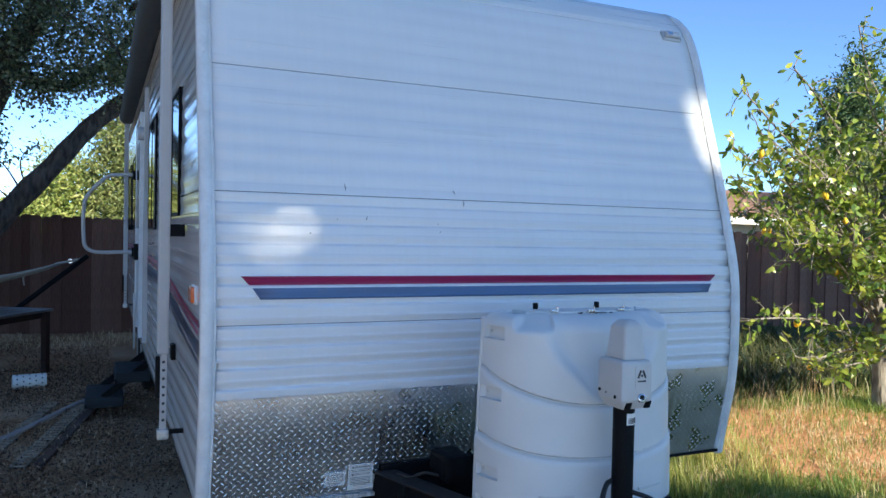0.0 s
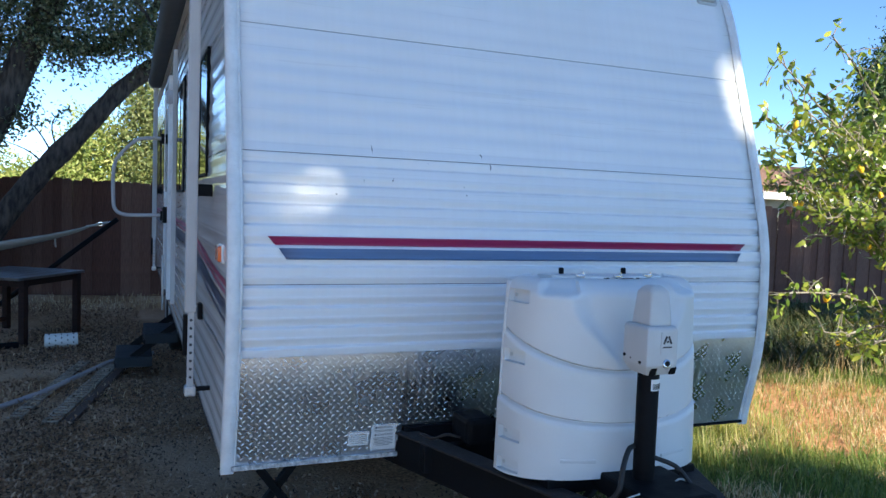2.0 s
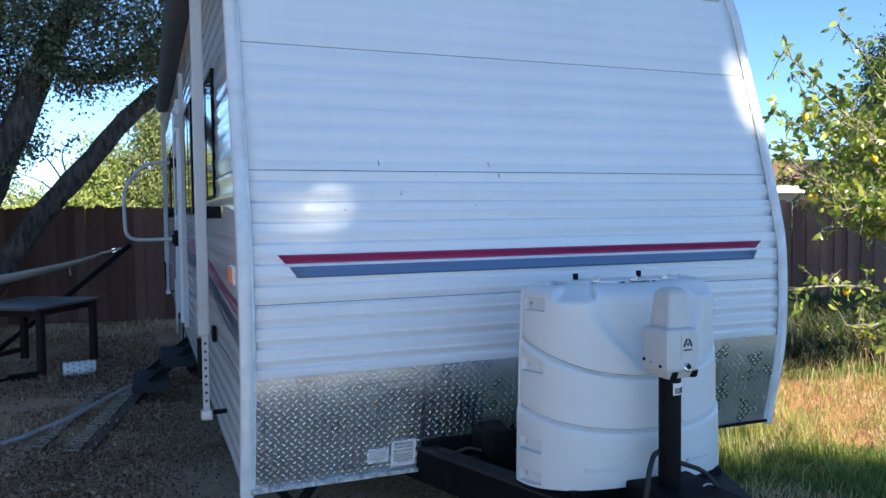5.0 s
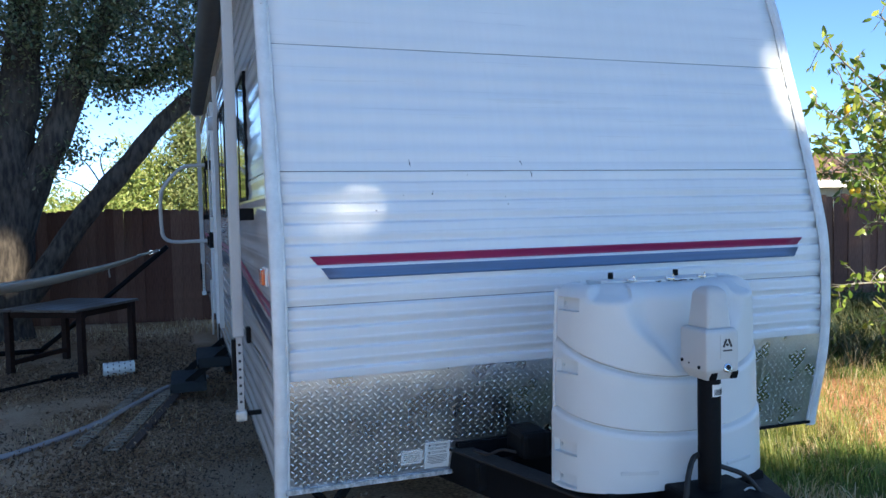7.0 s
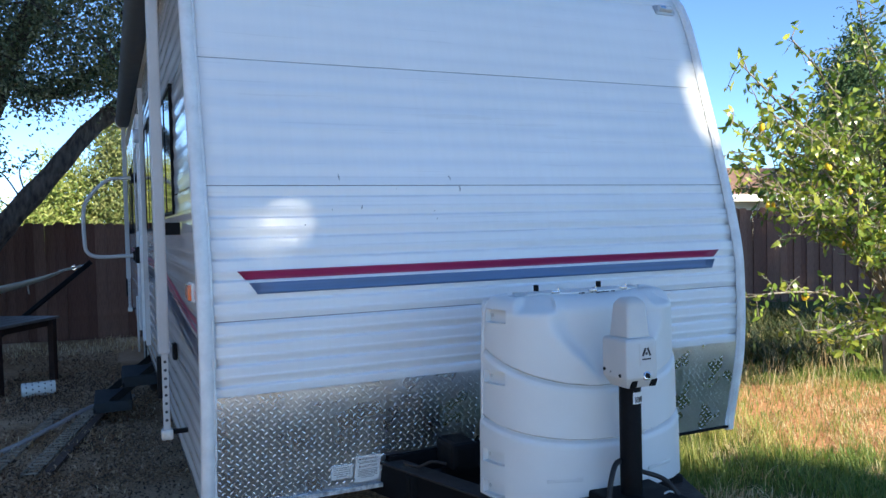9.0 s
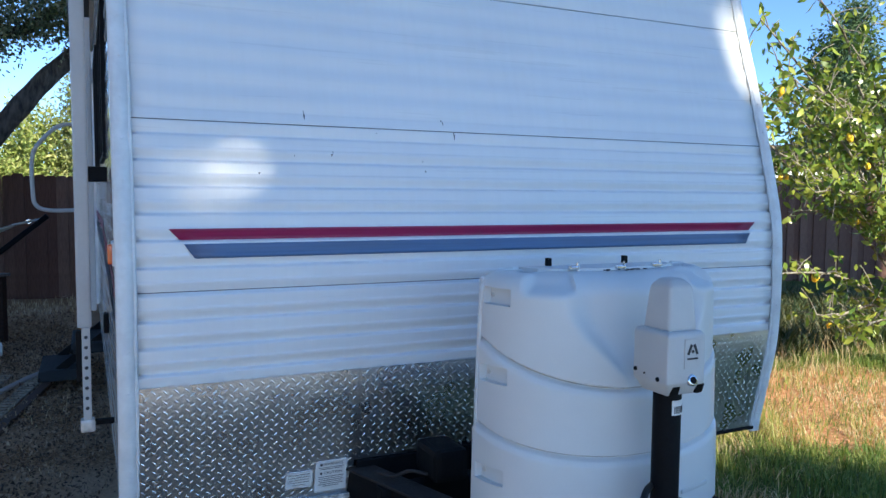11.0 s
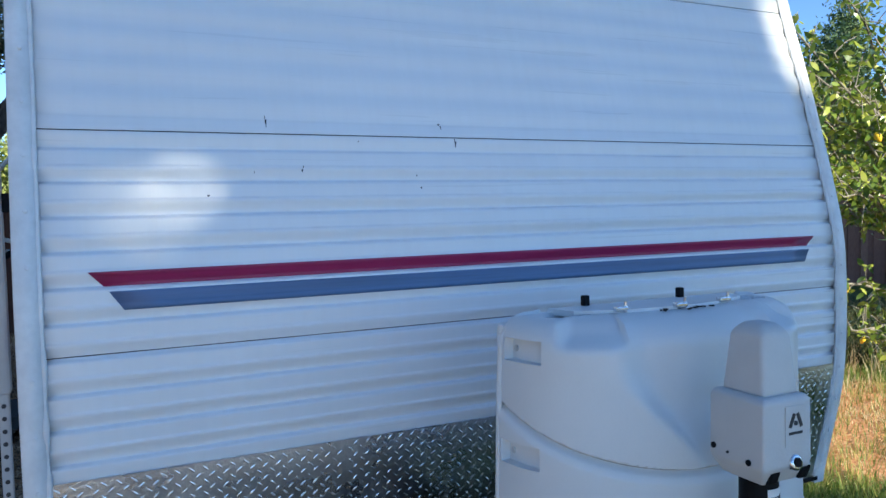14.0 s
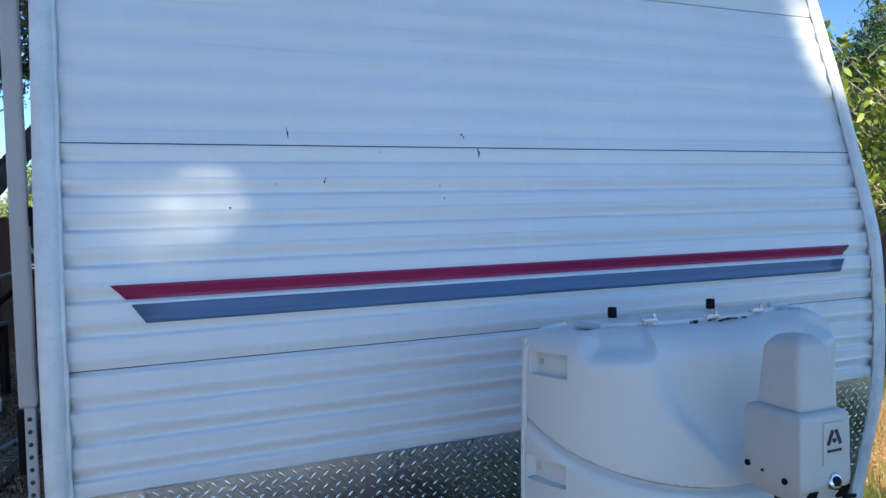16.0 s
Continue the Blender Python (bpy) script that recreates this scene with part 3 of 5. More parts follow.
def awning_arm(y, z_top, z_joint, z_foot):
    arm = part("awning_arm", span(-0.106, -0.062, y - 0.024, y + 0.028, z_joint, z_top, 0.008), AWNARM, awning, "white square-tube awning arm")
    part("arm_bracket", span(-0.075, -0.004, y - 0.012, y + 0.012, z_joint + 0.48, z_joint + 0.53, 0.003), BLACK, arm)
    part("arm_bracket", span(-0.07, 0.0, y - 0.010, y + 0.010, z_foot - 0.012, z_foot + 0.006, 0.003), BLACK, arm)
    part("arm_lever", span(-0.112, -0.094, y - 0.014, y + 0.014, z_joint - 0.18, z_joint - 0.01, 0.004), BLACK, arm)
    for k in range(8):
        part("arm_hole", disc(0.006, 0.003, pose(-0.0945, y, z_foot + 0.05 + 0.034 * k, 0, 90), 12), INK, arm)
        part("arm_hole", disc(0.006, 0.003, pose(-0.081, y - 0.0165, z_foot + 0.05 + 0.034 * k, 90), 12), INK, arm)
    part("arm_inner", span(-0.094, -0.068, y - 0.016, y + 0.016, z_foot, z_joint, 0.004), AWNARM, arm)
    part("arm_foot", box((0.046, 0.046, 0.045), pose(-0.081, y, z_foot - 0.01), 0.010), GALV, arm)


awning_arm(0.585, 2.78, 1.12, 0.80)
awning_arm(6.10, 2.74, 1.12, 0.80)
part("awning_rafter", span(-0.056, -0.026, 2.93, 2.96, 0.83, 2.60, 0.006), AWNARM, awning, "white awning rafter arm folded to the wall")
tube("pull_strap", [(-0.09, 3.42, 1.14), (-0.088, 3.42, 0.9), (-0.089, 3.42, 0.72)], 0.008, AWNARM, awning, 8)

# underbody, wheels, steps
part("underbody", span(0.10, WIDTH - 0.10, 0.95, LENGTH - 0.1, 0.50, 0.66, 0.01), BLACK, trailer)
part("skirt_rail", span(0.004, 0.04, 0.12, LENGTH, 0.605, 0.635, 0.004), BLACK, trailer)
for x in (0.16, WIDTH - 0.16):
    for y in (5.55, 6.45):
        tyre = part("wheel", disc(0.34, 0.2, pose(x, y, 0.345, 0, 90), 32, 0.04), RUBBER, trailer, "black trailer wheel", True)
        part("rim", disc(0.19, 0.204, pose(x, y, 0.345, 0, 90), 24, 0.01), GALV, tyre, smooth=True)
for x, s in ((0.30, 1), (WIDTH - 0.30, -1)):      # folding stabiliser jacks
    stab = part("stabiliser_jack", span(x - 0.25, x + 0.25, 0.62, 0.70, 0.56, 0.62, 0.004), BLACK, trailer, "black scissor stabiliser jack")
    for a, b in ((-0.22, 0.20), (0.20, -0.22)):
        part("jack_arm", box((0.70, 0.04, 0.035), pose(x, 0.66 + 0.02 * (a > 0), 0.30, 0, math.degrees(math.atan2(0.56, b - a))), 0.004), BLACK, stab)
    part("jack_foot", span(x - 0.28, x + 0.28, 0.60, 0.74, 0.0, 0.02, 0.004), BLACK, stab)
steps = tagged(new("entry_steps"), "dark folding entry steps with carpeted treads")
steps.parent = trailer
for x0, x1, z in ((-0.43, -0.13, 0.19), (-0.20, 0.08, 0.39)):
    tread = part("step_tread", span(x0, x1, 4.28, 4.90, z - 0.09, z, 0.015), STEPMAT, steps)
    part("step_edge", span(x0 - 0.006, x0 + 0.012, 4.27, 4.91, z - 0.085, z - 0.05, 0.004), BLACK, tread)
for y in (4.32, 4.86):
    part("step_arm", box((0.50, 0.02, 0.06), pose(-0.10, y, 0.33, 0, -38), 0.004), BLACK, steps)

# ---- drawbar frame ----
def beam(name, a, b, w, h, material, parent, label=""):
    a, b = Vector(a), Vector(b)
    d = b - a
    m = Matrix.Translation((a + b) / 2) @ d.to_track_quat("X", "Z").to_matrix().to_4x4()
    return part(name, box((d.length, w, h), m, 0.006), material, parent, label)


drawbar = group("drawbar", "black steel A-frame drawbar with chipped paint", "drawbar")
for s in (-1, 1):
    beam("frame_rail", (1.22 + s * 0.66, 0.42, 0.645), (1.22 + s * 0.06, -1.22, 0.625), 0.055, 0.13, BLACK, drawbar)
    beam("rail_flange", (1.22 + s * 0.66, 0.42, 0.712), (1.22 + s * 0.06, -1.22, 0.692), 0.085, 0.010, RUST, drawbar)
beam("cross_member", (0.70, -0.10, 0.65), (1.74, -0.10, 0.65), 0.05, 0.10, BLACK, drawbar)
beam("tank_tray", (0.93, -0.53, 0.705), (1.52, -0.53, 0.705), 0.20, 0.050, BLACK, drawbar)
part("jack_plate", span(1.10, 1.34, -0.94, -0.62, 0.690, 0.758, 0.010), BLACK, drawbar)
part("coupler", span(1.17, 1.27, -1.42, -1.15, 0.58, 0.68, 0.03, 3), BLACK, drawbar)
# plain block standing in for dark equipment and bolts on the drawbar
part("equipment_block", span(0.84, 0.95, -0.20, -0.04, 0.716, 0.815, 0.02), BLACK, drawbar, "black block standing in for dark drawbar equipment")
tube("safety_chain", curve_pts([(0.70, -0.06, 0.735), (0.745, -0.09, 0.722), (0.79, -0.12, 0.742), (0.83, -0.16, 0.74)], 6), 0.006, RUST, drawbar, 6)

# ---- gas bottle cover ----
cover = group("gas_bottle_cover", "white moulded plastic twin gas bottle cover on the drawbar", "tank cover")
CX, BACK, TOP = 1.222, -0.425, 1.372
POCKETS = (1.312, 1.112, 0.853, 0.748)


def hem(a):
    """Height of the lower edge, which lifts a little towards the front."""
    return 0.718 + 0.020 * math.sin(a) ** 2


def cover_point(a, v, pocket=False):
    """a from 0 (west back edge) over pi/2 (front) to pi (east back edge); v is a height that the hem bends."""
    z = v if v > 0.80 else hem(a) + (v - 0.718) * (0.80 - hem(a)) / 0.082
    dome = math.sqrt(max(0.0, 1 - (1 - min(1.0, (TOP - z) / 0.062)) ** 2))
    taper = 0.968 + 0.032 * (TOP - z) / (TOP - 0.718)
    ca, sa = math.cos(a), math.sin(a)
    k = 2.3
    r = (abs(ca) ** k + abs(sa) ** k) ** (-1 / k)
    front = abs(sa) ** 1.2
    line1, line2 = 1.201 - 0.120 * front, 0.978 - 0.068 * front
    proud = 0.0
    for line in (line1, line2):
        proud += 0.0065 * smooth(line - 0.002, line - 0.026, z)
        proud -= 0.013 * smooth(line + 0.005, line + 0.002, z) * smooth(line - 0.010, line - 0.002, z)
    hw = 0.372 * taper - 0.046 * (1 - dome) + proud
    dp = 0.243 * taper - 0.080 * (1 - dome) + proud
    half = 0.16 + 0.52 * smooth(1.06, 1.31, z)
    saddle = 0.046 * smooth(half, half * 0.55, abs(a - math.pi / 2)) * smooth(1.05, 1.22, z)
    back = min(a, math.pi - a)
    hollow = 0.036 * smooth(0.25, 0.17, abs(back - 0.80)) * smooth(1.318, 1.350, z)       # grip at each shoulder
    hw, dp = hw - hollow - (0.020 if pocket else 0.0), dp - hollow
    return Vector((CX - hw * r * ca, BACK - dp * r * sa + saddle, z))


POCKET_A, POCKET_H = (0.075, 0.46), 0.0215
zs = [TOP - 0.062 * (1 - math.cos(math.pi / 2 * i / 12)) for i in range(13)] + list(np.linspace(1.310, 0.718, 186))[1:]
for q in POCKETS:       # doubled rows give the pockets crisp lips
    zs += [q + POCKET_H - 0.0006, q + POCKET_H + 0.0006, q - POCKET_H - 0.0006, q - POCKET_H + 0.0006]
zs = sorted(zs, reverse=True)
angles = [math.pi * i / 130 for i in range(131)]
for e in POCKET_A:
    angles += [e - 0.0015, e + 0.0015, math.pi - e - 0.0015, math.pi - e + 0.0015]
angles = sorted(angles)


def in_pocket(a, z):
    return POCKET_A[0] < min(a, math.pi - a) < POCKET_A[1] and any(abs(z - q) < POCKET_H for q in POCKETS)


A = len(angles) - 1
cv = [cover_point(a, z, in_pocket(a, z)) for z in zs for a in angles]
w = A + 1
cf = [(j * w + i, (j + 1) * w + i, (j + 1) * w + i + 1, j * w + i + 1) for j in range(len(zs) - 1) for i in range(A)]
n0, rings = len(cv), 26
for j in range(1, rings + 1):       # the top, with a moulded hollow at each shoulder
    s = 1 - j / rings
    for i in range(w):
        x, y = CX + (cv[i].x - CX) * s, BACK - 0.05 + (cv[i].y - BACK + 0.05) * s
        u, v = abs(x - CX) - 0.262, y - BACK + 0.092
        p, q = -0.38 * u + 0.92 * v, 0.92 * u + 0.38 * v
        cv.append(Vector((x, y, TOP - 0.026 * smooth(1.0, 0.84, math.hypot(p / 0.100, q / 0.036)))))
for j in range(rings):
    a0, b0 = (0 if j == 0 else n0 + (j - 1) * w), n0 + j * w
    cf += [(b0 + i, a0 + i, a0 + i + 1, b0 + i + 1) for i in range(A)]
    cf.append((b0 + A, a0 + A, a0, b0))
cf.append(tuple((len(zs) - 1) * w + i for i in range(w))[::-1])
body = mesh_ob("cover_body", cv, cf, COVER, True)
body.data.set_sharp_from_angle(angle=radians(50))
body.parent = cover
part("cover_back", span(CX - 0.360, CX + 0.360, BACK - 0.002, BACK + 0.016, 0.722, 1.358, 0.012, 3), COVER, cover)
flange = curve_pts([(CX - 0.374, BACK - 0.004, 0.720), (CX - 0.372, BACK - 0.004, 1.0), (CX - 0.362, BACK - 0.004, 1.29), (CX - 0.352, BACK - 0.004, 1.338), (CX - 0.325, BACK - 0.004, 1.366), (CX - 0.27, BACK - 0.004, 1.374)], 8)
tube("cover_rim", flange, 0.006, COVER, cover, 8)
tube("cover_rim", [(2 * CX - p.x, p.y, p.z) for p in flange], 0.006, COVER, cover, 8)
for top_z, dip in ((1.201, 0.120), (0.978, 0.068)):       # a grey line paints the shade in each moulded groove
    pts = [cover_point(a, top_z - dip * math.sin(a) ** 1.2 + 0.0005) for a in np.linspace(0.08, math.pi - 0.08, 90)]
    tube("groove_shade_line", pts, [0.0015 + 0.0008 * noise.noise((p.x * 14, p.z * 14, 2.0)) for p in pts], GROOVE_SHADE, cover, 6, "thin grey line painted as groove shade")
for z in POCKETS:
    for s in (-1, 1):
        e = cover_point(0.13 if s < 0 else math.pi - 0.13, z, True)
        part("screw", disc(0.0065, 0.006, pose(e.x, e.y, z, 0, 90), 12, 0.001), GALV, cover, smooth=True)
for a in (1.05, 2.02):       # moulded drain slots low on the front
    e, f = cover_point(a - 0.16, 0.792), cover_point(a + 0.16, 0.792)
    d = f - e
    part("drain_slot", box((d.length, 0.008, 0.013), Matrix.Translation((e + f) / 2) @ pose(0, -0.001, 0, 0, 0, math.degrees(math.atan2(d.y, d.x))), 0.004), POCKET, cover)
# the lid: a raised flap with a bowed front edge, its clips and knobs
lid_bm = bmesh.new()
front_edge = [(CX - 0.225 + 0.45 * i / 24, BACK - 0.060 - 0.050 * (1 - ((i - 12) / 12) ** 2)) for i in range(25)]
lid_low = [lid_bm.verts.new((x, y, 1.366)) for x, y in front_edge + [(CX + 0.245, BACK + 0.004), (CX - 0.245, BACK + 0.004)]]
lid_face = lid_bm.faces.new(lid_low)
lifted = bmesh.ops.extrude_face_region(lid_bm, geom=[lid_face])
bmesh.ops.translate(lid_bm, vec=(0, 0, 0.0125), verts=[q for q in lifted["geom"] if isinstance(q, bmesh.types.BMVert)])
bmesh.ops.recalc_face_normals(lid_bm, faces=lid_bm.faces)
part("lid_flap", lid_bm, COVER, cover)
for x in (1.085, 1.222, 1.360):
    y = BACK - 0.064 - 0.050 * (1 - ((x - CX) / 0.225) ** 2)
    clip = part("lid_clip", box((0.030, 0.014, 0.010), pose(x, y, 1.381), 0.003), CHROME, cover, "small bright metal clip")
    part("clip_pin", disc(0.003, 0.022, pose(x + 0.012, y, 1.384), 8), CHROME, clip)
for x in (1.067, 1.324):
    part("knob", box((0.014, 0.014, 0.022), pose(x, BACK - 0.002, 1.389), 0.002), BLACK, cover, "small black knob")
for k in range(14):
    part("leaf_litter", box((0.010 * random.uniform(0.4, 1.2), 0.004, 0.003), pose(1.235 + random.gauss(0.0, 0.035), BACK - 0.122 + random.gauss(0, 0.006), 1.3745, 0, 0, random.uniform(0, 180)), 0.0), RUST, cover)

# ---- power tongue jack ----
jack = group("tongue_jack", "power tongue jack with a pale grey housing on a black post", "jack")
JX, JY = 1.204, -0.755


def loft(name, rings, material, parent, bevel=0.006, label=""):
    """Rings of four corners from bottom to top."""
    bm = bmesh.new()
    layers = [[bm.verts.new(c) for c in r] for r in rings]
    for a, b in zip(layers, layers[1:]):
        for k in range(4):
            bm.faces.new((a[k], a[(k + 1) % 4], b[(k + 1) % 4], b[k]))
    bm.faces.new(layers[0][::-1])
    bm.faces.new(layers[-1])
    bmesh.ops.bevel(bm, geom=bm.edges[:], offset=bevel, segments=3, affect="EDGES", profile=0.6)
    return part(name, bm, material, parent, label, True)


def ring(x0, x1, y0, y1, z):
    return [(x0, y0, z), (x1, y0, z), (x1, y1, z), (x0, y1, z)]


lower = loft("motor_box", [ring(JX - 0.045, JX + 0.045, JY - 0.048, JY + 0.04, 1.100), ring(JX - 0.062, JX + 0.055, JY - 0.066, JY + 0.056, 1.132),
                           ring(JX - 0.061, JX + 0.054, JY - 0.065, JY + 0.056, 1.246), ring(JX - 0.054, JX + 0.047, JY - 0.058, JY + 0.052, 1.254)], HOUSING, jack, 0.005)
loft("motor_tower", [ring(JX - 0.044, JX + 0.043, JY - 0.050, JY + 0.046, 1.250), ring(JX - 0.033, JX + 0.039, JY - 0.036, JY + 0.038, 1.360),
                     ring(JX - 0.016, JX + 0.022, JY - 0.020, JY + 0.022, 1.376)], HOUSING, jack, 0.010)
part("name_plate", box((0.048, 0.0016, 0.070), pose(JX + 0.013, JY - 0.0665, 1.202), 0.0), HOUSING, lower)
for s in (-1, 1):
    part("logo_bar", box((0.0065, 0.0012, 0.026), pose(JX + 0.013 + s * 0.009, JY - 0.068, 1.212, 0, -s * 24), 0.0), INK, lower)
part("logo_dot", disc(0.0042, 0.0014, pose(JX + 0.013, JY - 0.068, 1.207, 90), 14), INK, lower)
part("logo_bar", box((0.032, 0.0012, 0.0045), pose(JX + 0.013, JY - 0.068, 1.190), 0.0), INK, lower)
part("lock_ring", disc(0.0145, 0.02, pose(JX + 0.013, JY - 0.062, 1.137, 75), 24, 0.004), CHROME, lower, smooth=True)
part("lock_core", disc(0.0085, 0.022, pose(JX + 0.013, JY - 0.063, 1.137, 75), 20), BLACK, lower)
for x in (-0.020, 0.054):
    part("motor_gasket", box((0.024, 0.02, 0.026), pose(JX + x - 0.008, JY - 0.050, 1.116, 20), 0.004), BLACK, lower)
part("cap_screw", disc(0.0055, 0.004, pose(JX - 0.0625, JY + 0.045, 1.150, 0, 90), 14), BLACK, lower)
part("cap_screw", disc(0.0055, 0.004, pose(JX - 0.0625, JY - 0.035, 1.140, 0, 90), 14), BLACK, lower)
part("switch_dot", disc(0.0025, 0.004, pose(JX - 0.0625, JY + 0.012, 1.146, 0, 90), 10), INK, lower)
post = part("jack_post", disc(0.034, 0.50, pose(JX, JY, 0.86), 28, 0.003), BLACK, jack, "black painted steel tube", True)
arc = [radians(-112 + 8 * k) for k in range(11)]
tag = mesh_ob("post_label", [(JX + r * math.cos(a), JY + r * math.sin(a), z) for r in (0.0342, 0.0350) for z in (1.046, 1.082) for a in arc],
              [(22 + i, 23 + i, 34 + i, 33 + i) for i in range(10)] + [(33 + i, 34 + i, 12 + i, 11 + i) for i in range(10)] + [(i, i + 1, 23 + i, 22 + i) for i in range(10)]
              + [(0, 22, 33, 11), (10, 21, 43, 32)], PAPER, False)
tag.parent = post
tagged(tag, "white paper label")
for k in range(9):
    part("print_bar", box((0.0022, 0.001, 0.018), pose(JX + 0.0352 * math.cos(radians(-100 + 7 * k)), JY + 0.0352 * math.sin(radians(-100 + 7 * k)), 1.059, 0, 0, -10 + 7 * k), 0.0), INK, tag)
part("post_foot", disc(0.028, 0.61, pose(JX, JY, 0.305), 20), GALV, jack, smooth=True)
part("foot_pad", disc(0.10, 0.03, pose(JX, JY, 0.015), 24, 0.006), GALV, jack)
tube("jack_cable", curve_pts([(JX - 0.02, JY + 0.02, 0.86), (JX - 0.075, JY - 0.02, 0.862), (JX - 0.115, JY - 0.05, 0.82), (JX - 0.135, JY - 0.06, 0.75), (JX - 0.15, JY - 0.02, 0.70), (JX - 0.12, JY + 0.05, 0.66)], 8), 0.0085, RUBBER, jack, 10)
tube("jack_cable", curve_pts([(JX + 0.02, JY - 0.02, 0.83), (JX + 0.09, JY - 0.05, 0.80), (JX + 0.13, JY - 0.09, 0.74), (JX + 0.16, JY - 0.16, 0.69), (JX + 0.10, JY - 0.30, 0.66)], 8), 0.0075, RUBBER, jack, 10)
tube("safety_wire", curve_pts([(JX - 0.05, JY - 0.06, 0.725), (JX - 0.11, JY - 0.12, 0.76), (JX - 0.16, JY - 0.10, 0.72), (JX - 0.10, JY - 0.2, 0.68)], 8), 0.003, GALV, jack, 6)
tube("safety_wire", curve_pts([(JX + 0.05, JY - 0.06, 0.725), (JX + 0.10, JY - 0.06, 0.765), (JX + 0.14, JY - 0.12, 0.73), (JX + 0.10, JY - 0.2, 0.68)], 8), 0.003, GALV, jack, 6)


# ---- trees ----
def leaf_cloud(name, spots, size, material, parent, rng, droop=0.3, wide=0.42, label="", kind="stuff", oval=False, openings=()):
    """One mesh of many small folded leaves at the spots; openings are round gaps (centre, radius) seen from the sun."""
    spots = np.asarray(spots, float)
    k = len(spots)
    way = rng.normal(size=(k, 3))
    way[:, 2] -= droop
    way /= np.linalg.norm(way, axis=1)[:, None]
    side = np.cross(way, rng.normal(size=(k, 3)))
    side /= np.linalg.norm(side, axis=1)[:, None] + 1e-9
    up = np.cross(side, way)
    ln = (size * rng.uniform(0.6, 1.25, k))[:, None]
    base = spots
    mid = spots + way * ln * 0.5
    if oval:
        w1, w2 = side * ln * wide * 0.5, side * ln * wide * 0.40
        low, high = spots + way * ln * 0.32 + up * ln * 0.05, spots + way * ln * 0.70 + up * ln * 0.03
        v = np.stack([base, low + w1, high + w2, spots + way * ln - up * ln * 0.10, high - w2, low - w1], 1).reshape(-1, 3)
        i = np.arange(k)[:, None] * 6
        f = np.concatenate([i + [[0, 1, 5]], i + [[1, 2, 4]], i + [[1, 4, 5]], i + [[2, 3, 4]]], 1).reshape(-1, 3)
    else:
        v = np.stack([base, mid + side * ln * wide * 0.5 + up * ln * 0.08, spots + way * ln - up * ln * 0.06, mid - side * ln * wide * 0.5 + up * ln * 0.08], 1)
        d = np.array(SUN_TO)
        keep = np.ones(k, bool)
        for c, r in openings:
            rel = np.concatenate([v, mid[:, None], (v + np.roll(v, 1, 1)) / 2, (v + mid[:, None]) / 2], 1) - np.array(c)
            keep &= (np.linalg.norm(rel - (rel @ d)[..., None] * d, axis=2) > r).all(1)
        v = v[keep].reshape(-1, 3)
        k = keep.sum()
        i = np.arange(k)[:, None] * 4
        f = np.concatenate([i + [[0, 1, 2]], i + [[0, 2, 3]]], 1).reshape(-1, 3)
    me = bpy.data.meshes.new(name)
    me.vertices.add(len(v))
    me.vertices.foreach_set("co", v.ravel())
    me.loops.add(f.size)
    me.loops.foreach_set("vertex_index", f.ravel())
    me.polygons.add(len(f))
    me.polygons.foreach_set("loop_start", np.arange(0, f.size, 3))
    me.update(calc_edges=True)
    me.validate()
    me.materials.append(material)
    ob = new(name, me)
    ob.parent = parent
    return tagged(ob, label, kind=kind)


def clumps(rng, blobs, count, clump=45, spread=0.16, hollow=0.45):
    """Spots in clumps that fill ellipsoids (x, y, z, rx, ry, rz), denser to the outside."""
    vol = np.array([b[3] * b[4] * b[5] for b in blobs])
    share = vol / vol.sum()
    out = []
    for b, s in zip(blobs, share):
        m = max(1, int(count * s / clump))
        d = rng.normal(size=(m, 3))
        d /= np.linalg.norm(d, axis=1)[:, None]
        r = rng.uniform(hollow ** 3, 1.0, m)[:, None] ** (1 / 3)
        r *= 1 + 0.18 * np.sin(d[:, :1] * 5 + d[:, 1:2] * 7 + b[0])
        c = np.array(b[:3]) + d * r * np.array(b[3:])
        out.append((c[:, None] + rng.normal(size=(m, clump, 3)) * spread * rng.uniform(0.5, 1.3, (m, 1, 1))).reshape(-1, 3))
    return np.concatenate(out)


def limb(name, pts, r0, r1, material, parent, sides=12, rough=0.1):
    c = curve_pts(pts, 7)
    rad = [(r0 + (r1 - r0) * i / (len(c) - 1)) * (1 + rough * noise.noise((p.x * 3, p.y * 3, p.z * 3))) for i, p in enumerate(c)]
    vs, fs = tube_mesh(c, rad, sides)
    ob = mesh_ob(name, vs, fs, material, True)
    ob.parent = parent
    return ob


# the oak by the back fence
oak = group("oak_tree", "large live oak with dark bark and a leaning limb", "tree")
R = np.random.default_rng(11)
limb("trunk", [(-2.80, 9.25, -0.1), (-2.72, 9.22, 0.5), (-2.62, 9.2, 1.4), (-2.50, 9.2, 2.5), (-2.32, 9.2, 3.6), (-2.15, 9.25, 5.2), (-2.2, 9.3, 7.0)], 0.50, 0.14, OAKBARK, oak, 18, 0.22)
limb("limb", [(-2.52, 9.1, 1.3), (-2.22, 9.1, 2.1), (-1.90, 9.05, 2.75), (-1.42, 9.0, 3.95), (-0.95, 8.9, 4.8), (-0.2, 8.8, 6.0)], 0.27, 0.10, OAKBARK, oak, 14, 0.2)
